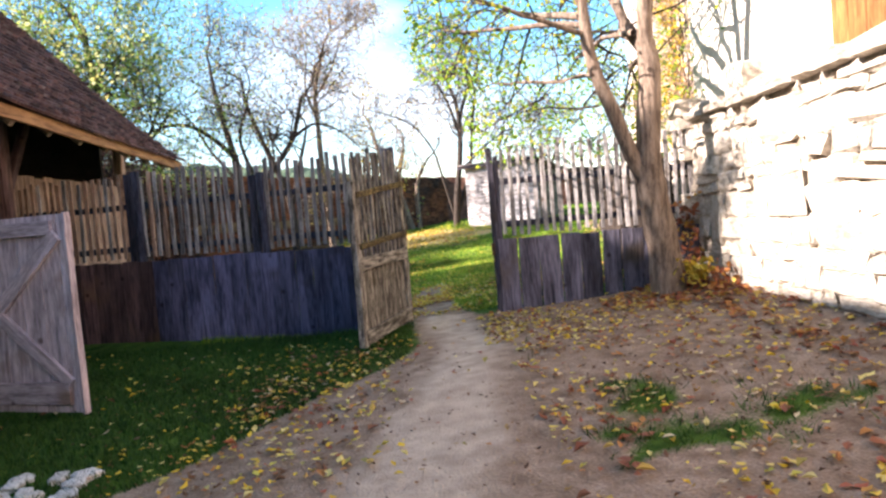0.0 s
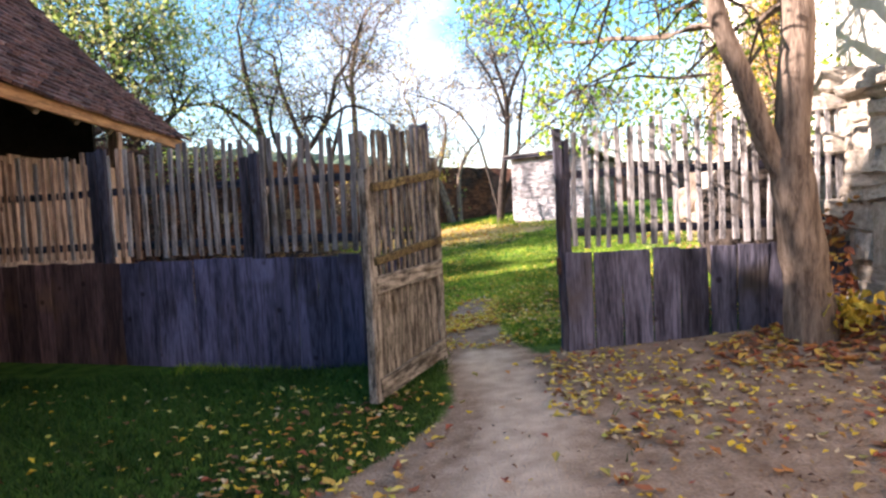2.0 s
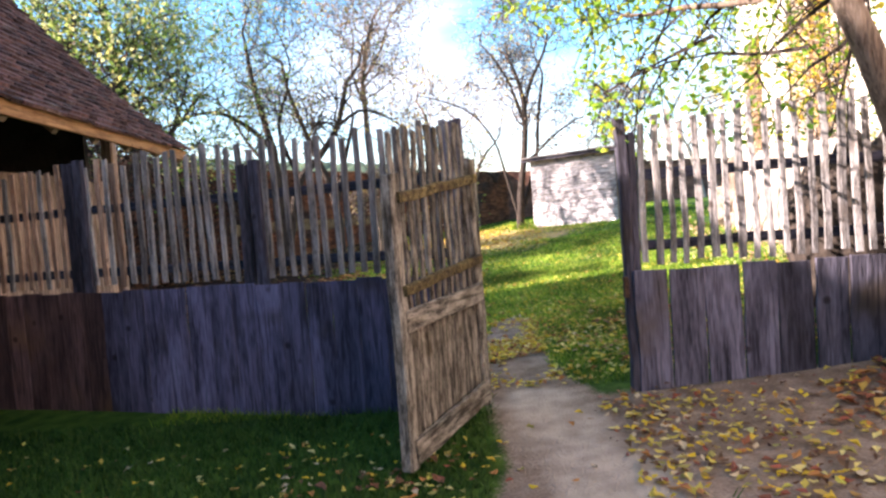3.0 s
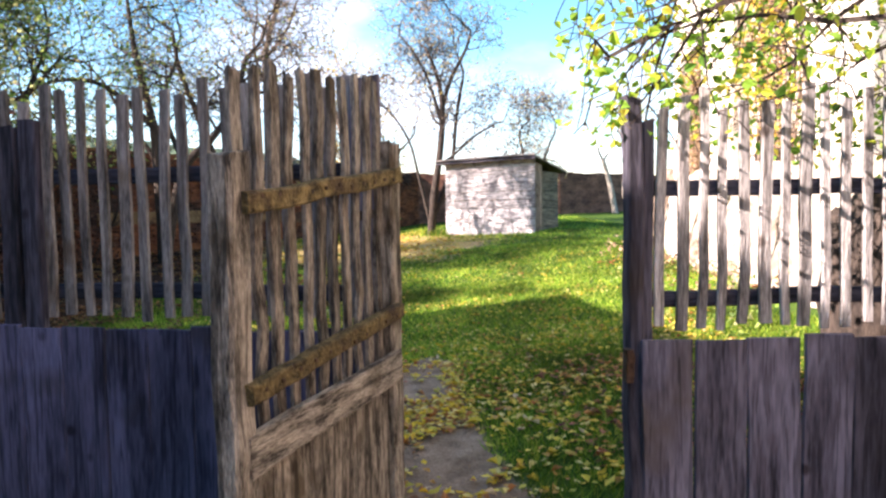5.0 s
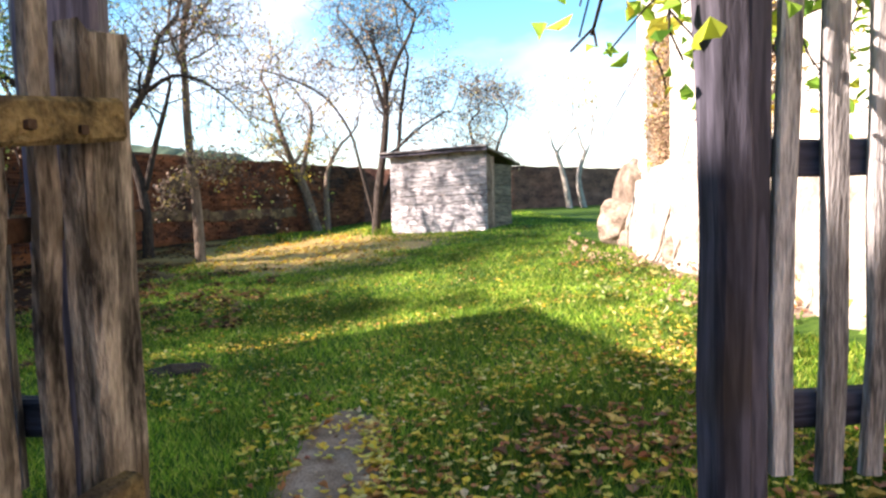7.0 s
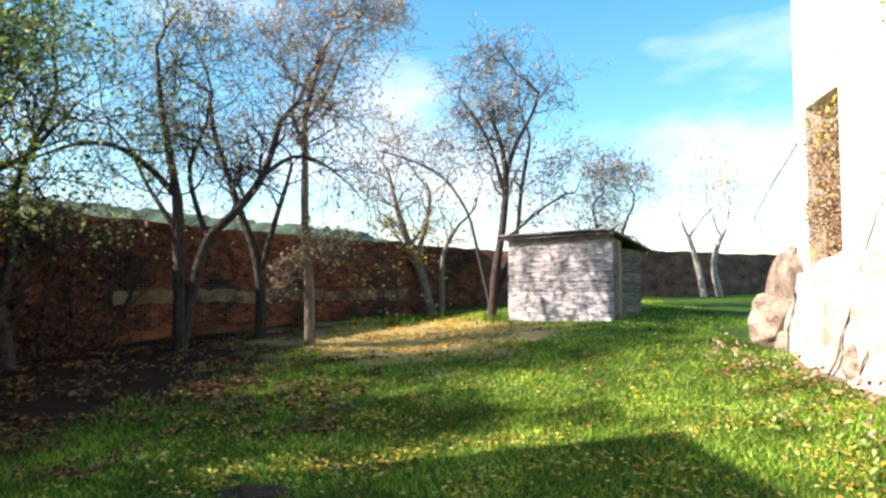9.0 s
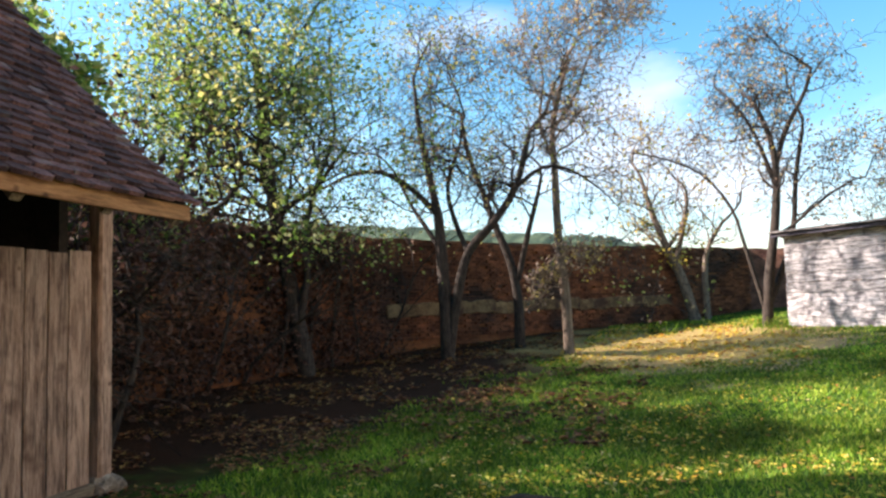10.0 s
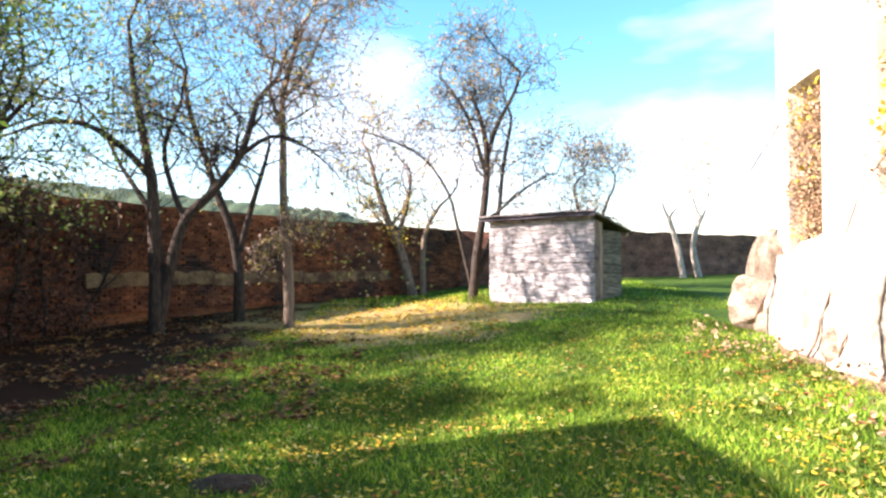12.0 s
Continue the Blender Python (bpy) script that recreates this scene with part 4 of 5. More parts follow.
    def stem(self, pts, r0, r1, sides=10):
        P = [Vector(p) for p in pts]
        fine = []
        for i in range(len(P) - 1):
            for k in range(3):
                t = k / 3
                p0, p1, p2, p3 = P[max(i - 1, 0)], P[i], P[i + 1], P[min(i + 2, len(P) - 1)]
                fine.append(0.5 * ((2 * p1) + (p2 - p0) * t + (2 * p0 - 5 * p1 + 4 * p2 - p3) * t * t + (3 * p1 - p0 - 3 * p2 + p3) * t ** 3))
        fine.append(P[-1])
        m = len(fine) - 1
        rad = [(r0 + (r1 - r0) * i / m) * (1 + self.r.uniform(-0.06, 0.06)) for i in range(m + 1)]
        tube(*self.wood, fine, rad, sides)
        return fine, rad

    def build(self, label, at, bark, leaf_mat, name="tree", leaf_label="", twig_bark=None):
        root = thing(name, label, "tree", at)
        link_part("trunk", mesh_of("trunk", *self.wood, bark, True), root, Matrix.Identity(4))
        if self.twig[0]:
            tagged(link_part("crown_wood", mesh_of("crown_wood", *self.twig, twig_bark or bark), root, Matrix.Identity(4)), kind="stuff")
        if self.leaf[0]:
            tagged(link_part("crown", mesh_of("crown", *self.leaf, leaf_mat), root, Matrix.Identity(4), leaf_label), kind="stuff")
        return root


# the tree in the yard, forked low
g = height(2.3, 7.05)


def yard_crown(q):
    """The crown stops short of the gateway, where it is pruned back."""
    if q.y < 7.4 and q.x < 0.9 and q.z < 3.0:
        return False
    if q.x > max(0.42, 0.2 + 0.75 * (q.y - 7.5)):
        return q.z > 2.0 and q.y < 10
    if q.y < 8.25 and q.x > 0.38:
        return q.z > 2.1
    return q.x > -0.2 and q.z > max(3.1, 2.35 + (q.y - 7.9) * 0.45) and q.y < 9.4


yt = Tree(3, 0.052, 5, droop=0.35, spread=0.8, up=0.12, thin=0.66, inside=yard_crown)
flare, _ = yt.stem([(2.32, 7.05, g - 0.1), (2.31, 7.05, g + 0.12), (2.28, 7.05, g + 0.5), (2.2, 7.0, 1.5), (2.16, 7.0, 1.85)], 0.20, 0.135, 12)
main, _ = yt.stem([(2.16, 7.0, 1.8), (2.2, 7.0, 2.3), (2.24, 7.0, 2.8), (2.22, 7.02, 3.1)], 0.13, 0.10, 12)
limb, _ = yt.stem([(2.16, 7.0, 1.6), (2.0, 6.98, 1.95), (1.84, 6.96, 2.4), (1.70, 6.95, 2.75), (1.62, 6.95, 3.1), (1.6, 7.0, 3.6)], 0.085, 0.055, 10)
for d, ln, r0 in (((-0.35, 0.1, 1), 2.4, 0.075), ((0.1, -0.1, 1), 2.6, 0.085), ((0.35, 0.25, 1), 2.3, 0.075), ((0.1, 0.6, 0.7), 2.2, 0.06)):
    yt.grow(main[-1] - Vector((0, 0, 0.1)), Vector(d), r0, ln, 1, 4)
for p, d, ln, r0 in (((1.6, 7.0, 3.55), (-0.3, 0.1, 1), 2.2, 0.06), ((1.62, 6.95, 3.2), (-1, -0.2, 0.45), 1.5, 0.03), ((1.6, 7.0, 3.4), (-0.6, 0.8, 0.3), 1.8, 0.04), ((2.2, 7.0, 2.9), (0.2, 1, 0.2), 1.6, 0.04), ((2.1, 7.0, 3.2), (-0.5, 0.9, 0.1), 1.6, 0.035), ((1.62, 6.97, 3.3), (-1, 0.8, 0.35), 1.7, 0.035), ((1.7, 6.95, 2.8), (-0.7, 0.8, 0.0), 1.5, 0.03)):
    yt.grow(Vector(p), Vector(d), r0, ln, 1, 4)
for p, d, ln in (((1.3, 7.85, 2.75), (-1, 0.25, -0.4), 1.1), ((2.0, 7.5, 2.9), (-0.5, 0.9, -0.25), 1.5), ((2.3, 7.8, 2.8), (-0.1, 1, -0.2), 1.5), ((1.9, 7.8, 2.6), (-0.9, 0.5, -0.1), 1.2)):
    yt.grow(Vector(p), Vector(d), 0.02, ln, 2, 4)
yt.build("forked fruit tree with pale bark and yellowing leaves", (2.3, 7.05, g), M_BARK, M_LEAF_TURNING, twig_bark=M_DARKBARK)


def garden_tree(x, y, stems, seed, label, bark, leaves, size, count, limbs=(), deepest=4, side=2.0, **kw):
    """Stems as (points, first radius, last radius, side limbs); each goes on as a branch and bears crooked side limbs."""
    g = height(x, y)
    t = Tree(seed, size, count, **kw)
    for pts, r0, r1, sides in stems:
        fine, rad = t.stem([(x + a, y + b, g + c - 0.05) for a, b, c in pts], r0, r1, 8)
        m = len(fine) - 1
        for k in range(sides):
            f = 0.45 + 0.55 * (k + t.r.random()) / sides
            i = min(m - 1, int(f * m))
            ang = t.r.uniform(0, 6.283)
            d = Vector((math.cos(ang), 0.7 * math.sin(ang), t.r.uniform(-0.05, 0.6))) + (fine[i + 1] - fine[i]).normalized() * 0.45
            t.grow(fine[i], d, max(0.014, rad[i] * 0.5), side * t.r.uniform(0.6, 1.15), 2, deepest)
        if sides:
            t.grow(fine[-1], fine[-1] - fine[-2], r1, side * 1.15, 1, deepest)
    for (a, b, c), d, r0, ln in limbs:
        t.grow(Vector((x + a, y + b, g + c)), Vector(d), r0, ln, 1, deepest)
    return t.build(label, (x, y, g), bark, leaves)


garden_tree(-6.56, 23.0, [([(0, 0, 0), (-0.01, 0, 1.07), (-0.07, 0.02, 2.0), (-0.1, 0, 2.8), (-0.16, 0, 3.6)], 0.19, 0.13, 0),
                          ([(-0.14, 0, 3.45), (-0.42, 0.1, 4.6), (-0.64, 0.1, 5.7), (-0.79, 0.2, 6.8)], 0.12, 0.05, 7),
                          ([(-0.13, 0, 3.5), (-0.75, -0.2, 4.2), (-1.5, -0.4, 4.67), (-2.26, -0.6, 4.64), (-2.87, -0.7, 4.4)], 0.09, 0.03, 9),
                          ([(-0.12, 0, 2.7), (-0.63, 0.2, 3.35), (-1.11, 0.5, 3.9), (-1.7, 0.7, 4.9)], 0.07, 0.035, 6),
                          ([(0.05, 0, 0.2), (0.3, 0, 1.6), (0.64, -0.05, 2.6), (1.27, -0.1, 3.2), (1.82, 0, 4.0), (2.09, 0, 4.8), (2.18, 0.1, 5.3)], 0.14, 0.06, 7),
                          ([(0.62, 0, 2.55), (0.2, 0.2, 3.4), (0.0, 0.3, 4.3), (0.3, 0.5, 5.4)], 0.08, 0.04, 6),
                          ([(1.86, 0, 4.05), (2.56, -0.2, 4.41), (3.23, -0.3, 4.26), (3.83, -0.4, 3.8)], 0.06, 0.018, 7)], 11,
            "old spreading fruit tree with crooked limbs, nearly bare", M_DARKBARK, M_LEAF_MIX, 0.085, 1, spread=0.9, up=0.1, kink=0.3, thin=0.85, side=1.8, droop=0.15, loose=0.2, least=0.007)
garden_tree(-5.35, 25.0, [([(0, 0, 0), (-0.01, 0, 1.26), (-0.19, 0, 2.3), (-0.54, 0, 3.2), (-0.95, 0.1, 4.27), (-1.36, 0.1, 5.5), (-1.53, 0.2, 6.5)], 0.15, 0.05, 8),
                          ([(0, 0, 1.8), (0.32, 0, 3.0), (0.62, 0, 4.0), (0.74, 0, 4.5)], 0.09, 0.04, 5)], 12,
            "slender leaning fruit tree with few remaining leaves", M_DARKBARK, M_LEAF_MIX, 0.085, 1, spread=0.85, up=0.12, kink=0.3, thin=0.85, side=1.7, loose=0.2, least=0.007)
TREE_C = garden_tree(-3.83, 24.0, [([(0, 0, 0), (-0.05, 0, 1.6), (-0.16, 0, 3.0), (-0.18, 0, 4.4), (-0.2, 0, 5.5), (0.0, 0, 6.36), (0.21, 0, 7.0)], 0.13, 0.05, 7),
                          ([(-0.18, 0, 4.7), (-0.5, 0, 5.68), (-0.43, 0.1, 6.5)], 0.05, 0.03, 4), ([(-0.16, 0, 5.5), (0.43, 0, 6.33), (0.64, 0, 6.9)], 0.05, 0.03, 4)], 13,
            "tall thin fruit tree with yellow leaves low down", M_BARK, M_LEAF_PALE, 0.085, 1,
            [((-0.06, 0, 1.7), (0.5, -0.3, 0.5), 0.02, 0.8), ((-0.06, 0, 1.6), (-0.5, -0.2, 0.4), 0.02, 0.7)], spread=0.8, up=0.15, kink=0.3, thin=1.0, side=1.5, loose=0.2, least=0.007)
TREE_E = garden_tree(0.66, 28.6, [([(0, 0, 0), (0.11, 0, 1.37), (0.34, 0, 2.88), (0.45, 0, 4.22), (0.36, 0, 5.23), (0.09, 0, 6.1)], 0.15, 0.06, 7),
                         ([(0.42, 0, 4.3), (0.73, 0, 5.39), (1.3, 0, 6.5), (1.47, 0, 7.1)], 0.08, 0.04, 6), ([(0.43, 0, 3.9), (-0.08, 0.1, 5.6), (-0.65, 0.2, 6.6)], 0.07, 0.035, 6),
                         ([(-0.03, 0, 0.5), (-0.43, 0, 2.2), (-0.75, 0, 3.4), (-1.5, 0, 4.45), (-2.52, 0, 5.0), (-3.5, 0, 5.3)], 0.06, 0.018, 5),
                         ([(0.4, 0, 2.6), (0.71, 0, 2.75), (1.59, -0.1, 3.5), (2.3, -0.1, 3.92)], 0.06, 0.025, 6), ([(0.1, 0, 0.7), (0.76, 0.3, 2.5), (0.96, 0.4, 4.2), (1.21, 0.5, 5.5)], 0.09, 0.05, 6)], 14,
            "crooked fruit tree beside the shed with dry leaves", M_DARKBARK, M_LEAF_PALE, 0.09, 1, spread=0.95, up=0.08, kink=0.32, thin=0.85, side=1.6, droop=0.15, loose=0.2, least=0.008)
TREE_D = garden_tree(-1.41, 33.0, [([(0, 0, 0), (-0.41, 0, 1.6), (-0.93, 0, 2.85), (-1.34, 0, 4.1), (-1.6, 0, 5.2)], 0.2, 0.06, 5), ([(-0.55, 0, 2.2), (-0.16, 0, 3.67), (-0.09, 0, 4.6)], 0.10, 0.05, 4),
                          ([(0.4, 0, 0.0), (0.41, 0, 2.2), (1.02, 0, 3.4)], 0.12, 0.06, 4), ([(-0.6, 0, 2.0), (-1.13, 0, 2.74), (-1.66, 0, 3.3)], 0.07, 0.03, 3)], 15,
            "pollarded tree with yellow leaf tufts at the fork", M_BARK, M_LEAF_YELLOW, 0.13, 1,
            [((-0.9, 0, 2.6), (-0.5, -0.5, 0.3), 0.04, 0.8), ((-0.9, 0, 2.5), (0.6, -0.5, 0.2), 0.04, 0.8)], spread=0.7, up=0.25, thin=0.6, kink=0.3, side=1.7, loose=0.2, least=0.008)


def tufts(root, spots, seed, mat, size=0.12):
    """Clumps of leaves that still hang on a few twigs of a tree."""
    t = Tree(seed, size, 1)
    for (x, y, z), count, spread in spots:
        t.leaves(Vector((x, y, z)), count, spread)
    tagged(link_part("leaf_tuft", mesh_of("leaf_tuft", *t.leaf, mat), root, Matrix.Identity(4), "clumps of yellow leaves"), kind="stuff")


tufts(TREE_C, (((-4.2, 23.95, 2.6), 14, 0.16), ((-3.25, 23.9, 2.55), 12, 0.16), ((-3.9, 23.95, 3.45), 12, 0.12), ((-3.95, 23.95, 4.6), 8, 0.12)), 401, M_LEAF_YELLOW, 0.10)
tufts(TREE_E, (((2.95, 28.5, 6.3), 70, 0.4), ((2.5, 28.5, 5.8), 30, 0.3), ((1.5, 28.5, 8.3), 45, 0.4)), 402, M_LEAF_PALE, 0.12)
tufts(TREE_D, (((-2.3, 32.9, 3.2), 40, 0.2), ((-1.8, 32.9, 3.05), 28, 0.18)), 403, M_LEAF_YELLOW, 0.14)
for i, (x, y) in enumerate(((9.7, 36.4), (10.5, 36.8))):
    garden_tree(x, y, [([(0, 0, 0), (-0.25, 0, 1.4), (-0.6 + 0.7 * i, 0, 2.6)], 0.16, 0.09, 0)], 16 + i, "bare pale-barked young tree by the far wall", M_PALEBARK, M_LEAF_YELLOW, 0.12, 1,
                [((-0.6 + 0.7 * i, 0, 2.5), (-0.5, 0, 1), 0.06, 2.2), ((-0.6 + 0.7 * i, 0, 2.4), (0.5, 0, 1), 0.06, 2.0)], spread=0.6, up=0.3, thin=0.7)
garden_tree(5.1, 35.0, [([(0, 0, 0), (0.1, 0, 1.6), (-0.1, 0, 3.2)], 0.12, 0.06, 6), ([(0.5, 0, 0), (0.7, 0, 1.8), (1.2, 0, 3.3)], 0.10, 0.05, 6)], 18, "small bare twiggy trees behind the shed", M_DARKBARK, M_LEAF_PALE, 0.08, 1,
            spread=0.85, up=0.2, kink=0.3, side=1.6, loose=0.2, least=0.009)
garden_tree(-8.65, 20.2, [([(0, 0, 0), (-0.25, 0, 1.15), (-0.51, 0, 2.3), (-0.84, 0, 3.7), (-1.05, 0, 5.1), (-1.22, 0, 6.5), (-1.3, 0, 7.4)], 0.2, 0.09, 14), ([(-0.3, 0, 0.8), (0.01, 0, 2.2), (-0.07, 0, 3.0), (0.3, 0, 4.2)], 0.10, 0.05, 6)], 21,
            "leafy elder tree above the brick wall", M_DARKBARK, M_LEAF_GREEN, 0.10, 3,
            [((-0.8, 0, 3.6), (-1, 0, 0.6), 0.08, 2.6), ((-0.8, 0, 3.5), (1, 0, 0.6), 0.08, 2.4), ((-0.9, 0, 4.0), (0.2, -1, 0.5), 0.08, 2.2), ((-1.0, 0, 4.6), (-1, -0.4, 0.4), 0.08, 2.4)], spread=0.85, up=0.12, kink=0.24, side=2.3)
garden_tree(-10.7, 18.2, [([(0, 0, 0), (0, 0, 1.5), (0.2, 0, 3.6)], 0.2, 0.12, 0)], 22, "leafy tree added behind the barn to shade the lawn gable", M_DARKBARK, M_LEAF_GREEN, 0.13, 4,
            [((0.2, 0, 3.5), (0, 0, 1), 0.1, 3.4), ((0.2, 0, 3.2), (-1, 0, 0.8), 0.09, 3.2), ((0.2, 0, 3.0), (1, 0, 0.6), 0.09, 3.0)], spread=0.8, up=0.15, kink=0.22)
# added tree, placed so its shadow falls as a band across the lawn
garden_tree(-10.7, 14.5, [([(0, 0, 0), (0.1, 0, 1.8), (0, 0, 4.2)], 0.18, 0.12, 0)], 24, "leafy tree added behind the barn to shade the lawn", M_DARKBARK, M_LEAF_GREEN, 0.15, 9,
            [((0, 0, 4.1), (0, 0, 1), 0.08, 1.9), ((0, 0, 3.6), (-1, 0, 0.5), 0.07, 1.5), ((0, 0, 3.6), (1, 0.2, 0.5), 0.07, 1.6), ((0, 0, 3.4), (0, 1, 0.4), 0.07, 1.3), ((0, 0, 3.4), (0.1, -1, 0.4), 0.07, 1.2), ((0, 0, 2.4), (1, 0.4, 0.3), 0.06, 1.5)], spread=0.85, up=0.15)

# unseen tree, its crown clipped to shade only the yard tree and wall end
garden_tree(-11.5, 3.8, [([(0, 0, 0), (0.1, 0, 3.0), (0, 0.05, 6.0), (0.05, 0.1, 8.9)], 0.25, 0.10, 12)], 25, "unseen tree added to shade the yard wall's end", M_DARKBARK, M_LEAF_GREEN, 0.14, 3,
            spread=0.85, up=0.1, kink=0.22, side=1.0, inside=lambda q: q.z < 10.1 and 2.9 < q.y < 4.55)

# ---- distant hills ----
def hill(label, pts):
    vv, ff = [], []
    m = len(pts)
    for x, y, z in pts:
        for k in range(7):
            f = k / 6
            vv.append((x, y - 90 * (1 - f), 1.6 + (z - 1.6) * math.sin(f * math.pi / 2) + 3 * noise.noise((x * 0.1, f * 9, 2)) * (1 - f)))
    for i in range(m - 1):
        for k in range(6):
            a = i * 7 + k
            ff.append((a, a + 7, a + 8, a + 1))
    return tagged(new("backdrop", mesh_of("hill", vv, ff, M_HILL, True)), label, "hill", kind="structure")


HX = np.linspace(-460, 60, 260)
HILL_X, HILL_Z = [-460, -300, -212, -130, -60, -25, 10, 60], [62, 60, 49, 40, 33, 22, 8, 3]
hill("distant wooded hills beyond the garden wall", [(x, 400 + 20 * math.sin(x * 0.01), float(np.interp(x, HILL_X, HILL_Z)) + 2.2 * noise.noise((x * 0.09, 0, 0)) + 2.0 * noise.noise((x * 0.31, 0, 4))) for x in HX])


# ---- creeper on the brick wall, undergrowth and ivy ----
def leaf_mass(name, label, category, spots, mat, size, count, seed, kind="stuff", twigs=None):
    """A mass of loose leaves round many spots (point, spread)."""
    t = Tree(seed, size, 1)
    for p, spread, k in spots:
        t.leaves(Vector(p), int(count * k), spread)
    ob = new(name, mesh_of(name, *t.leaf, mat))
    return tagged(ob, label, category, kind=kind)


random.seed(77)
spots = []
for i in range(330):
    s = random.random()
    x, y = -10.9 + 1.9 * s + random.uniform(-0.1, 0.5), 14.0 + 9.2 * s
    spots.append(((x, y, random.uniform(0.5, 3.9 - 0.5 * s)), 0.28, 1))
leaf_mass("creeper", "dry brown creeper over the brick wall, darkened for shade", "creeper", spots, M_IVY, 0.13, 60, 5)
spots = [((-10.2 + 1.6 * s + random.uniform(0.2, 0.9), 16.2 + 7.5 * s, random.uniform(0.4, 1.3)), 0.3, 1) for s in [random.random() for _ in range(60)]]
leaf_mass("undergrowth", "brambles and shrubs at the wall's foot, darkened for shade", "shrub", spots, M_IVY, 0.1, 40, 6)
for k in range(9):
    s = k / 8
    t = Tree(300 + k, 0.1, 0, droop=0.5, spread=0.6, up=0.5, thin=0.7)
    x, y = -10.0 + 1.6 * s, 16.6 + 6.4 * s
    t.grow(Vector((x, y, height(x, y))), Vector((random.uniform(-0.1, 0.3), 0, 1)), 0.05, 2.6, 1, 3)
    root = thing("creeper_stem", "bare twisted creeper stem against the wall", "creeper", (x, y, height(x, y)))
    link_part("stem", mesh_of("stem", *t.wood, M_DARKBARK, True), root, Matrix.Identity(4))
    tagged(link_part("twig_mass", mesh_of("twig_mass", *t.twig, M_DARKBARK), root, Matrix.Identity(4)), kind="stuff")

# bush added out of sight behind the gable to stop a strip of sun
bush = Tree(410, 0.11, 8, droop=0.3, spread=0.9, up=0.1, inside=lambda q: (q - BC).dot(bu) < -0.25 and (q - BC).dot(bv) > 0.2)
for k in range(13):
    bush.grow(Vector((-9.3 + 0.24 * k, 13.1 + 0.12 * (k % 3), 0.25)), Vector((random.uniform(-0.4, 0.4), random.uniform(-0.4, 0.4), 1)), 0.05, 2.9, 1, 3)
bush.build("hidden dry bush added to block sun past the barn's gable", (-8.4, 13.4, 0.25), M_DARKBARK, M_IVY, "bush")["category"] = "bush"


# ---- creeper on the fortress wall ----
def vine(at, top, label, seed):
    r = random.Random(seed)
    vv, ff = [], []
    x, y = at[0], at[1]
    pts = []
    z = at[2]
    while z < top:
        pts.append(Vector((x + r.uniform(-0.03, 0.03), y, z)))
        y += r.gauss(0, 0.05)
        x += 0.004
        z += 0.28
    tube(vv, ff, pts, [0.03 * (1 - 0.8 * i / len(pts)) for i in range(len(pts))], 5)
    ob = new("vine_stem", mesh_of("vine_stem", vv, ff, M_DARKBARK if seed % 2 else M_BARK, True))
    return tagged(ob, label, "vine", "creeper stems on the fortress wall")


for k in range(16):
    vine((5.6 + 0.01 * k, 14.9 + 0.1 * k, 1.8), 8.5 + random.uniform(-2, 1), "thin bare creeper stem climbing the rendered wall", 900 + k)
for k in range(12):
    vine((5.88, 18.18 + 0.1 * k, 1.8), 4.9, "thin bare creeper stem climbing the wall's recess", 930 + k)
def bough(label, pts, r0, seed):
    """A bare woody vine bent along a few points."""
    r = random.Random(seed)
    vv, ff, line = [], [], []
    for a, b in zip(pts, pts[1:]):
        for f in (0, 0.25, 0.5, 0.75):
            line.append(Vector(a).lerp(Vector(b), f) + Vector((r.uniform(-0.02, 0.02), r.uniform(-0.04, 0.04), 0)))
    line.append(Vector(pts[-1]))
    tube(vv, ff, line, [r0 * (1 - 0.6 * i / len(line)) for i in range(len(line))], 6)
    return tagged(new("vine_stem", mesh_of("vine_stem", vv, ff, M_BARK, True)), label, "vine", "creeper stems on the fortress wall")


bough("thick bare vine stem leaning over the rock foot", [(4.72, 17.03, 0.6), (4.84, 16.8, 1.3), (4.93, 16.5, 2.2), (5.0, 16.25, 2.9), (5.4, 16.0, 3.6)], 0.022, 961)
bough("bare vine stem on the rock foot", [(4.64, 16.1, 0.9), (4.8, 16.0, 1.6), (4.92, 15.85, 2.3)], 0.016, 963)
bough("bare vine bough arching out from the wall corner", [(5.75, 19.75, 4.5), (5.3, 19.8, 3.75), (5.0, 19.8, 3.2), (5.1, 19.8, 2.86), (5.5, 19.85, 2.8)], 0.018, 965)


spots = []
for i in range(90):
    z = random.uniform(2.6, 9.5)
    spots.append(((5.58 + random.uniform(-0.1, 0.05), random.uniform(14.8, 16.5), z), 0.16, 1))
leaf_mass("wall_creeper", "yellow and brown creeper on the sunlit fortress wall", "creeper", spots[:45], M_LEAF_YELLOW, 0.13, 26, 15)
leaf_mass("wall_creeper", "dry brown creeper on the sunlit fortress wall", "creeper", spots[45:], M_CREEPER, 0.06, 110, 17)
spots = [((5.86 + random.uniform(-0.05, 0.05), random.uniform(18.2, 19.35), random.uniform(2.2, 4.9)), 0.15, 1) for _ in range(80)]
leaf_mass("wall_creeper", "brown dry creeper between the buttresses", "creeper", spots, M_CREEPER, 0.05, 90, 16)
spots = [((5.75, random.uniform(18.2, 19.35), random.uniform(2.0, 5.0)), 0.15, 1) for _ in range(9)]
leaf_mass("wall_creeper", "sparse yellow creeper leaves between the buttresses", "creeper", spots, M_LEAF_YELLOW, 0.12, 14, 18)


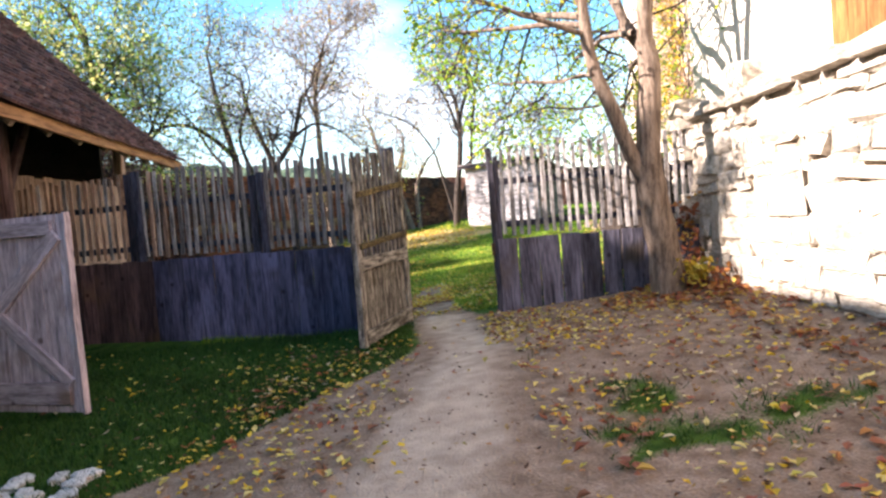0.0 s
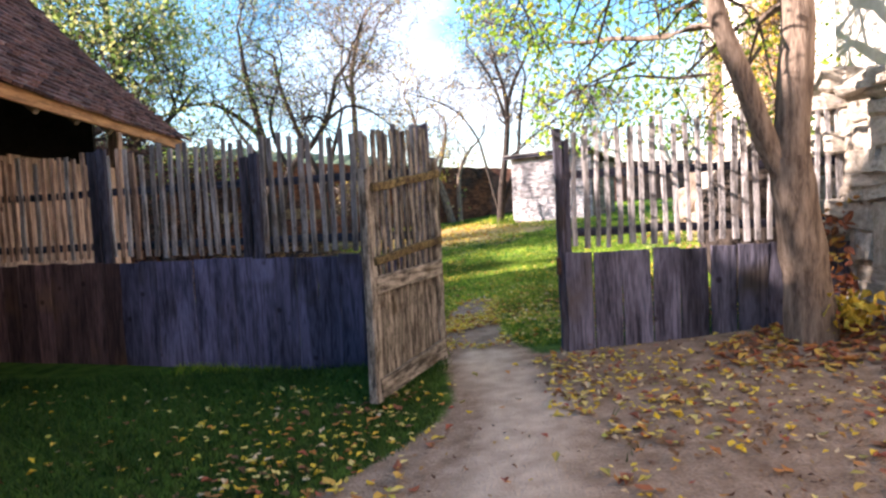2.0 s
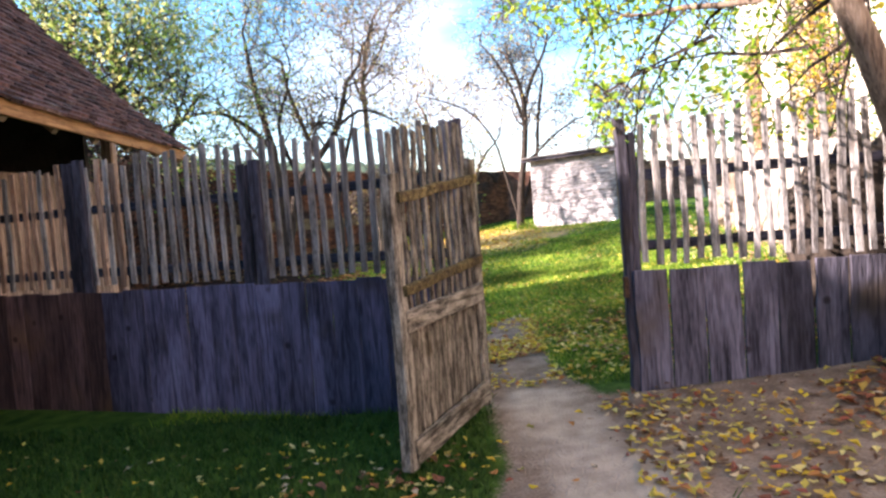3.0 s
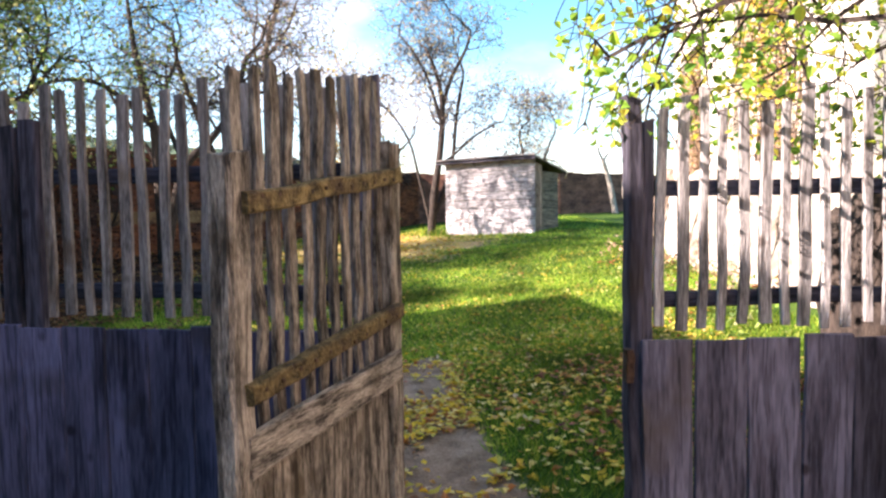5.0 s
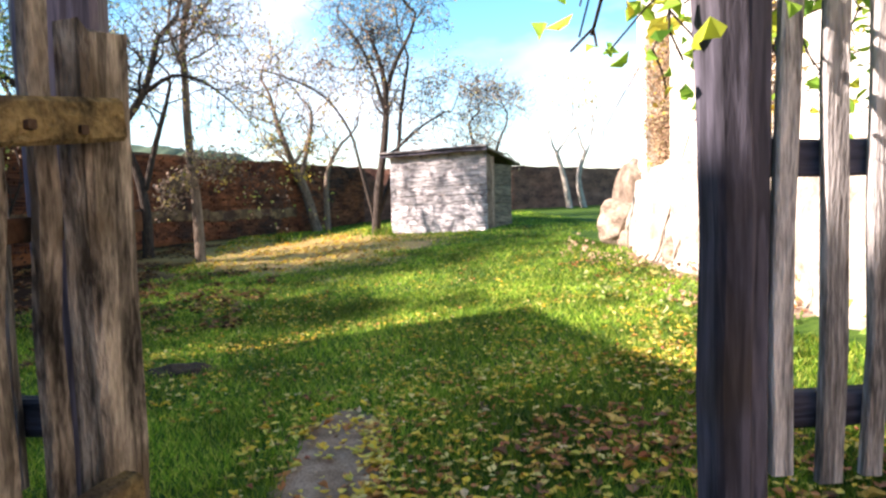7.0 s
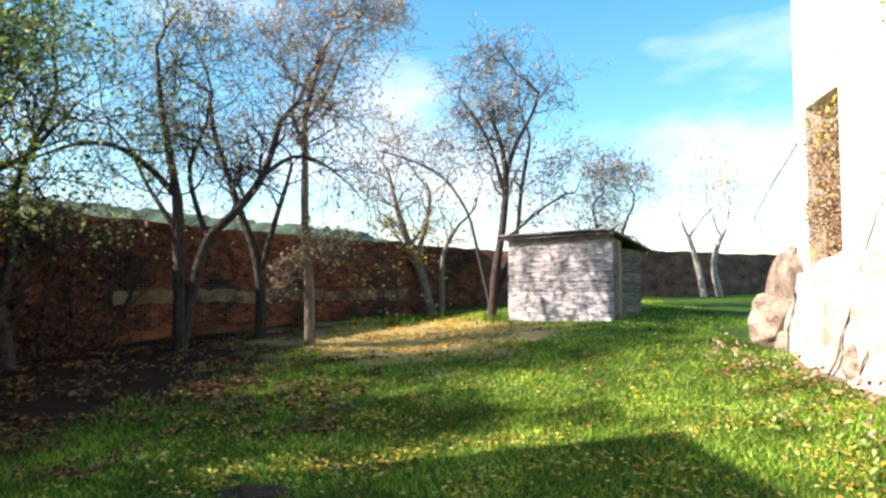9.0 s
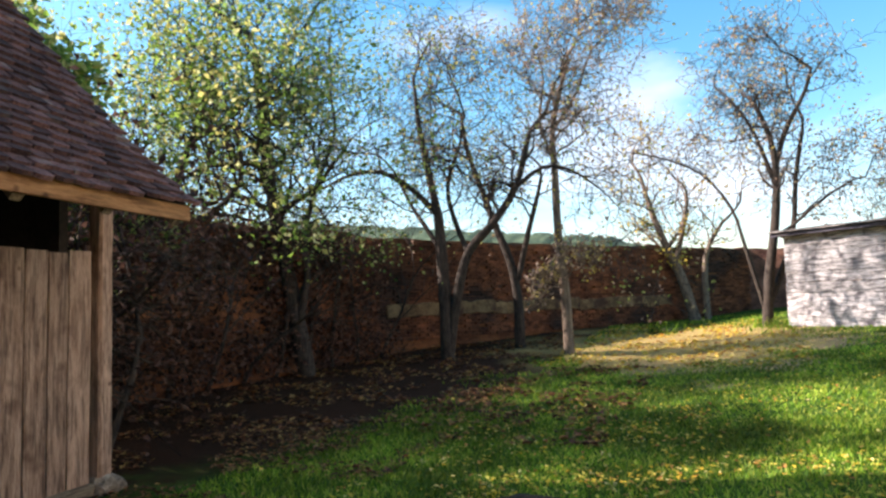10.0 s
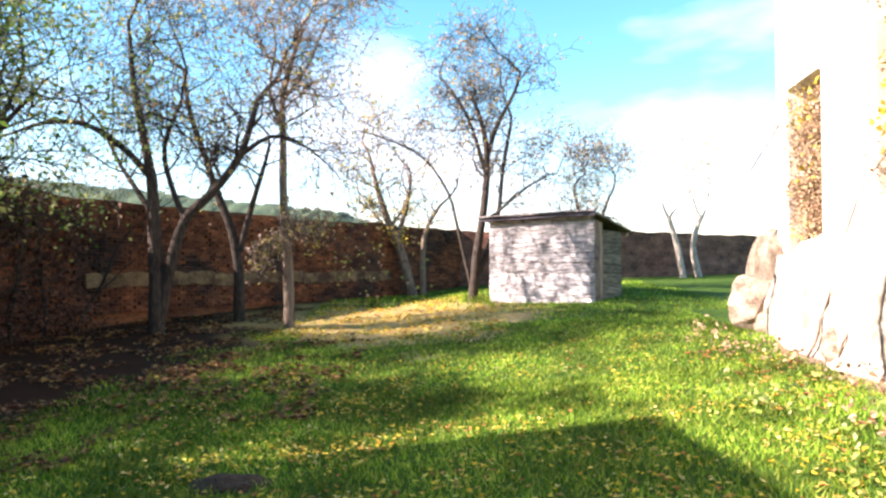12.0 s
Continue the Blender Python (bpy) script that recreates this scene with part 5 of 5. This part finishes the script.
# ---- grass and fallen leaves ----
def turf_blades(name, label, areas, seed, tall, mat):
    r = np.random.RandomState(seed)
    vv, ff = [], []
    for (x0, x1, y0, y1), density in areas:
        k = int((x1 - x0) * (y1 - y0) * density)
        for x, y in zip(r.uniform(x0, x1, k), r.uniform(y0, y1, k)):
            if dirt(x, y) > 0.45 + 0.25 * r.rand():
                continue
            z = height(x, y)
            h = tall * r.uniform(0.5, 1.3)
            a, lean = r.uniform(0, 6.283), r.uniform(0.2, 1.4) * h
            w = 0.005 + 0.0007 * max(0, y - 8)
            ca, sa = math.cos(a), math.sin(a)
            b = a + r.uniform(-1, 1) + 1.57
            i = len(vv)
            vv += [(x - w * ca, y - w * sa, z - 0.005), (x + w * ca, y + w * sa, z - 0.005), (x + lean * math.cos(b), y + lean * math.sin(b), z + h)]
            ff.append((i, i + 1, i + 2))
    return tagged(new(name, mesh_of(name, vv, ff, mat)), label, "grass", kind="stuff")


turf_blades("lawn_grass", "short green lawn grass", [((-3.0, 3.4, 7.9, 12), 2200), ((-5, 4.6, 12, 17), 1100), ((-5.5, 5.2, 17, 23), 500), ((-4, 7, 23, 34), 180)], 5, 0.055, M_LAWN)
turf_blades("yard_grass", "yard grass by the barn, shade put into its dark colour", [((-4.6, -0.4, 3.2, 7.9), 2000), ((0.5, 2.8, 2.2, 7.4), 600)], 6, 0.055, M_GRASS)
turf_blades("tall_grass", "tufts of longer dry grass by the shed and trees", [((-2.5, 1.2, 25.5, 29.0), 160)], 7, 0.3, M_LAWN)


def litter(name, label, areas, mat, seed, size):
    """Curled leaves lying on the ground."""
    r = np.random.RandomState(seed)
    vv, ff = [], []
    for (x0, x1, y0, y1), count, clump in areas:
        done = 0
        while done < count:
            cx, cy = r.uniform(x0, x1), r.uniform(y0, y1)
            if noise.noise((cx * 1.1, cy * 1.1, seed)) < r.uniform(-0.5, 0.35) * clump:
                done += 0.34
                continue
            done += 1
            z = height(cx, cy) + r.uniform(0.006, 0.035)
            a, s = r.uniform(0, 6.283), size * r.uniform(0.55, 1.3)
            ca, sa = math.cos(a) * s, math.sin(a) * s
            curl, tilt = r.uniform(-0.1, 0.45) * s, r.uniform(-0.25, 0.25) * s
            i = len(vv)
            vv += [(cx - ca * 0.5, cy - sa * 0.5, z + tilt), (cx - ca * 0.15 + sa * 0.36, cy - sa * 0.15 - ca * 0.36, z + curl), (cx + ca * 0.25 + sa * 0.26, cy + sa * 0.25 - ca * 0.26, z + curl * 0.8),
                   (cx + ca * 0.6, cy + sa * 0.6, z - tilt + 0.01), (cx + ca * 0.25 - sa * 0.26, cy + sa * 0.25 + ca * 0.26, z + curl * 0.8), (cx - ca * 0.15 - sa * 0.36, cy - sa * 0.15 + ca * 0.36, z + curl)]
            ff += [(i, i + 1, i + 2, i + 3), (i, i + 3, i + 4, i + 5)]
    return tagged(new(name, mesh_of(name, vv, ff, mat)), label, "leaves", kind="stuff")


litter("fallen_leaves", "yellow and brown leaves fallen on earth and grass",
       [((0.45, 2.8, 4.2, 7.5), 800, 1.5), ((0.3, 1.1, 6.0, 7.6), 300, 0.5), ((-1.7, -0.3, 3.4, 7.0), 560, 0.8), ((-3.6, -1.4, 3.2, 7.4), 130, 1), ((0.5, 2.8, 2.0, 4.4), 330, 0.8), ((-0.9, 0.4, 2.5, 7.4), 50, 1),
        ((-0.8, 2.6, 8.0, 12.0), 1500, 0.5)], M_LITTER, 3, 0.05)
litter("fallen_leaves", "yellow leaves thick on the grass inside the gate", [((-0.8, 2.6, 8.0, 12.0), 2300, 0.9), ((-0.5, 0.1, 8.2, 11.3), 1100, 0.2)], M_LITTER_GOLD, 12, 0.055)
litter("fallen_leaves", "small yellow leaves strewn all over the lawn", [((-2.4, 3.2, 11.5, 15.0), 1900, 0.8), ((-3.6, -0.5, 12.5, 18), 1100, 0.8), ((-3, 4.6, 15, 22), 1500, 0.8), ((-1, 5, 22, 30), 700, 0.8)], M_LITTER_GOLD, 9, 0.05)
litter("fallen_leaves", "thick brown leaf litter, darkened for the garden trees' shade", [((-9, -1.6, 15.5, 22), 4200, 0.4), ((-8.5, -3.9, 22, 28), 2600, 0.4)], M_LITTER_DARK, 4, 0.10)
litter("fallen_leaves", "yellow-brown leaves strewn on dry grass near the shed", [((-4.0, 1.2, 21.5, 31), 3600, 0.5)], M_LITTER_GOLD, 8, 0.085)
litter("fallen_leaves", "red and brown leaves strewn below the stone wall", [((0.5, 2.9, 2.0, 6.6), 380, 0.6), ((-1.5, -0.4, 3.4, 6.6), 70, 0.6), ((1.6, 2.85, 6.3, 7.55), 420, 0.3), ((2.3, 2.9, 4.0, 6.4), 130, 0.8), ((0.5, 2.3, 8.2, 10.6), 800, 0.9), ((3.4, 4.4, 12, 18), 300, 0.6)], M_LITTER_RED, 5, 0.07)

litter("fallen_leaves", "small yellow leaves scattered over the trodden yard", [((0.5, 2.9, 2.2, 7.4), 620, 0.6), ((-2.2, -0.5, 3.2, 7.3), 420, 0.7), ((-4.2, -2.0, 3.4, 7.6), 90, 0.8)], M_LITTER_GOLD, 14, 0.045)

litter("fallen_leaves", "small fallen leaves by the barn, darkened for its shade", [((-8.0, -3.4, 11.6, 15.8), 4200, 0.3)], M_LITTER_DARK, 15, 0.06)
litter("debris", "bits of bark and dead leaf trodden into the yard", [((0.2, 2.85, 2.0, 7.3), 1500, 0.9), ((-2.6, 0.2, 2.2, 6.0), 420, 1.2)], M_LITTER_DARK, 16, 0.028)

# molehill, and pale stones at the yard's edge
random.seed(40)
bm = bmesh.new()
bmesh.ops.create_icosphere(bm, subdivisions=3, radius=1.0)
for v in bm.verts:
    v.co *= 1 + 0.25 * noise.noise(v.co * 2.1)
mh = part("molehill", bm, M_SOIL, None, "", Matrix.LocRotScale((-1.77, 13.3, height(-1.77, 13.3) - 0.02), None, (0.34, 0.24, 0.1)))
tagged(mh, "small dark molehill of loose earth on the lawn", "molehill")
stones = [stone_mesh("stone", M_STONE, 500 + k) for k in range(10)]
cobbles = [stone_mesh("cobble", M_COBBLE, 520 + k, 0.14, 0.16) for k in range(6)]
for k in range(44):
    x, y = random.uniform(-3.0, -2.2), random.uniform(3.25, 4.05)
    ob = link_part("paving_stone", cobbles[k % 6], None, Matrix.LocRotScale((x, y, height(x, y) + 0.005), Euler((0, 0, random.uniform(0, 3))), (random.uniform(0.08, 0.18), random.uniform(0.07, 0.14), 0.06)))
    tagged(ob, "flat pale stone set in the yard's earth", "stone", "stones at the yard's edge")

# ---- stones of the yard wall ----
random.seed(61)


def course(y0, y1, z, h, taken):
    """One bed of rubble: mostly flush blocks, now and then one that fills two beds."""
    y, tall = y0, []
    while y < y1 - 0.05:
        if any(a < y + 0.02 < b for a, b in taken):
            y = max(b for a, b in taken if a < y + 0.02 < b)
            continue
        w = random.choice((0.14, 0.2, 0.28, 0.36, 0.5, 0.66)) * random.uniform(0.85, 1.15)
        w = min([w, y1 - y] + [a - y for a, b in taken if a > y])
        k = 1.0
        if w > 0.22 and random.random() < 0.22:
            k = 1.95
            tall.append((y, y + w))
        proud = random.uniform(-0.012, 0.016)
        link_part("stone", blocks[random.randrange(12)], stone_wall, Matrix.LocRotScale((SW + 0.09 - proud, y + w / 2, z + h * k / 2 + random.uniform(-0.012, 0.012)), Euler((random.uniform(-0.11, 0.11), random.uniform(-0.03, 0.03), random.uniform(-0.03, 0.03))), (0.26, max(0.05, w - 0.008), h * k * random.uniform(0.95, 1.03))))
        y += w
    return tall


blocks = [stone_mesh("stone", M_STONE, 540 + k, 0.24, 0.08) for k in range(12)]
z, taken = 0.28, []
while z < 2.26:
    h = random.uniform(0.10, 0.28)
    taken = course(2.6, 7.62, z, h, taken)
    z += h
y = 2.4
while y < 7.6:
    w = random.uniform(0.3, 0.75)
    link_part("capstone", stones[random.randrange(10)], stone_wall, Matrix.LocRotScale((SW + 0.16, y + w / 2, 2.37 + random.uniform(-0.015, 0.015)), Euler((random.uniform(-0.03, 0.03), random.uniform(-0.05, 0.05), random.uniform(-0.06, 0.06))), (0.62, w, random.uniform(0.07, 0.12))))
    y += w
z = 0.45
while z < 2.4:
    h = random.uniform(0.10, 0.2)
    for x in (2.84, 2.98):
        link_part("stone", stones[random.randrange(10)], stone_wall, Matrix.LocRotScale((x + random.uniform(-0.05, 0.05), 7.80 + random.uniform(-0.06, 0.03), z + h / 2), Euler((0, random.uniform(-0.1, 0.1), random.uniform(-0.2, 0.2))), (random.uniform(0.2, 0.3), 0.3, h)))
    z += h
spots = [((2.62 + random.uniform(-0.1, 0.15), 7.45, random.uniform(0.6, 1.5)), 0.07, 1) for _ in range(14)]
leaf_mass("wall_vine", "red and brown vine leaves on the wall's end", "creeper", spots, M_LITTER_RED, 0.07, 9, 33)

# ---- shingles of the barn roof ----
random.seed(71)
tile_meshes = []
for k in range(5):
    r = random.Random(80 + k)
    bm = bmesh.new()
    w, ln, th = 0.164, 0.30, 0.027
    low = [bm.verts.new((x * w / 2, y_, 0)) for x, y_ in ((-1, 0.02 + r.uniform(0, 0.012)), (-0.5, r.uniform(0, 0.006)), (0.5, r.uniform(0, 0.006)), (1, 0.02 + r.uniform(0, 0.012)), (1, ln), (-1, ln))]
    top = [bm.verts.new((v.co.x, v.co.y, th + (0.006 if v.co.y < 0.1 else 0) + r.uniform(0, 0.003))) for v in low]
    bm.faces.new(low[::-1]), bm.faces.new(top)
    for i in range(6):
        bm.faces.new((low[i], low[(i + 1) % 6], top[(i + 1) % 6], top[i]))
    bmesh.ops.recalc_face_normals(bm, faces=bm.faces)
    me = bpy.data.meshes.new("shingle")
    bm.to_mesh(me)
    bm.free()
    me.materials.append(M_TILE)
    tile_meshes.append(me)
rest_v, rest_f = [], []
step = 0.148
for row in range(int(SLOPE / step)):
    s = row * step - 0.03
    for col in range(int((BLEN - VERGE) / 0.172)):
        u = VERGE + 0.02 + col * 0.172 + (0.086 if row % 2 else 0) + random.uniform(-0.006, 0.006)
        p, q = roof_point(u, s, 0.045 + random.uniform(0, 0.022)), roof_point(u, s + 0.3, 0.004)
        m = axis_pose(p, q, bu)
        m = m @ Matrix(((1, 0, 0, 0), (0, 0, -1, 0), (0, 1, 0, 0), (0, 0, 0, 1)))
        if m.to_3x3().col[2].z < 0:
            m = m @ Matrix.Rotation(math.pi, 4, "Y")
        m = m @ Matrix.Rotation(random.uniform(-0.03, 0.03), 4, "Z")
        me = tile_meshes[random.randrange(5)]
        if row < 17 and u < 3.1:
            link_part("shingle", me, roof, m)
        else:
            o = len(rest_v)
            rest_v += [m @ v.co for v in me.vertices]
            rest_f += [tuple(o + i for i in f.vertices) for f in me.polygons]
tagged(link_part("shingle_field", mesh_of("shingle_field", rest_v, rest_f, M_TILES), roof, Matrix.Identity(4)), kind="stuff")

# ---- shrubs at the rock foot beyond the fence ----
random.seed(91)
spots = [((3.42 + random.uniform(-0.1, 0.2), random.uniform(8.6, 10.0), random.uniform(1.7, 2.5)), 0.16, 1) for _ in range(14)]
leaf_mass("wall_shrub", "green leafy shrub growing out of the rock foot", "shrub", spots, M_LEAF_GREEN, 0.1, 14, 92)
spots = [((3.3 + random.uniform(-0.1, 0.1), random.uniform(8.4, 9.2), random.uniform(1.3, 1.8)), 0.12, 1) for _ in range(8)]
leaf_mass("wall_shrub", "rust-red leafy shrub growing at the rock foot", "shrub", spots, M_LITTER_RED, 0.08, 12, 93)

# ---- boulders and plants ----
random.seed(95)


def lump(seed):
    bm = bmesh.new()
    bmesh.ops.create_icosphere(bm, subdivisions=3, radius=0.55)
    for v in bm.verts:
        o = Vector((seed, 0, 0))
        v.co *= 1 + 0.30 * noise.noise(v.co * 2.1 + o) + 0.14 * noise.noise(v.co * 5.5 + o)
    me = bpy.data.meshes.new("boulder")
    bm.to_mesh(me)
    bm.free()
    me.materials.append(M_BOULDER)
    return me


rocks = [lump(7 * k + 3) for k in range(4)]
for k, (x, y, w, h) in enumerate(((5.32, 19.9, 0.85, 1.0), (5.65, 20.0, 0.85, 1.9), (5.4, 19.4, 0.5, 0.4), (4.85, 16.4, 0.5, 0.5), (4.7, 14.6, 0.5, 0.4), (3.45, 8.9, 0.7, 0.8), (4.05, 10.9, 0.8, 0.9))):
    ob = link_part("boulder", rocks[k % 4], None, Matrix.LocRotScale((x, y, height(x, y) + h * 0.42), Euler((0.1, 0.15, random.uniform(0, 3))), (w, w * 0.8, h)))
    tagged(ob, "rough brown boulder at the foot of the rock wall", "boulder", "boulders at the rock foot")
spots = [((2.62 + random.uniform(-0.25, 0.2), 7.05 + random.uniform(-0.25, 0.2), 0.68 + random.uniform(0, 0.14)), 0.07, 1) for _ in range(9)]
leaf_mass("seedling", "yellow-green seedling leaves by the stone wall", "plant", spots, M_LEAF_YELLOW, 0.08, 10, 96)
spots = [((2.7 + random.uniform(-0.2, 0.12), 6.6 + random.uniform(-0.5, 0.7), 0.62 + random.uniform(0, 0.08)), 0.07, 1) for _ in range(14)]
leaf_mass("seedling", "red creeping plant at the stone wall's foot", "plant", spots, M_LITTER_RED, 0.07, 10, 97)

p = bp_(-0.02, -0.02, 0.2)
tagged(link_part("foundation_stone", rocks[1], None, Matrix.LocRotScale((p.x, p.y, 0.26), Euler((0, 0, 0.4)), (0.34, 0.34, 0.26))), "rough foundation stone under the barn's corner post", "stone")

# ---- boulder mound behind the plank fence, its shade put into the dark colour ----
bm = bmesh.new()
bmesh.ops.create_icosphere(bm, subdivisions=4, radius=1.0)
for v in bm.verts:
    k = 1 + 0.22 * noise.noise(v.co * 1.6) + 0.1 * noise.noise(v.co * 4.3)
    v.co = Vector((v.co.x * 0.52 * k, v.co.y * 0.4 * k, (v.co.z + 1) * 0.74 * k))
tagged(part("stump", bm, M_DARKBARK, None, "", pose(2.55, 8.5, height(2.55, 8.5) - 0.08), True), "boulder mound behind the fence, shade put into its dark colour", "stump")

# ---- weeds along the sunlit rock foot ----
random.seed(99)
spots = []
for _ in range(34):
    x, y = random.uniform(2.6, 4.2), random.uniform(10.6, 16.0)
    spots.append(((x, y, height(x, y) + random.uniform(0.03, 0.12)), 0.09, 1))
leaf_mass("weeds", "low green weeds along the sunlit rock foot", "weeds", spots, M_LEAF_GREEN, 0.07, 14, 100)
spots = []
for _ in range(40):
    x, y = random.uniform(3.4, 4.5), random.uniform(11, 20)
    spots.append(((x + 0.05 * (y - 12), y, height(x, y) + random.uniform(0.02, 0.08)), 0.12, 1))
leaf_mass("dry_weeds", "dry rust-brown weeds at the rock foot", "weeds", spots, M_CREEPER, 0.07, 12, 101)
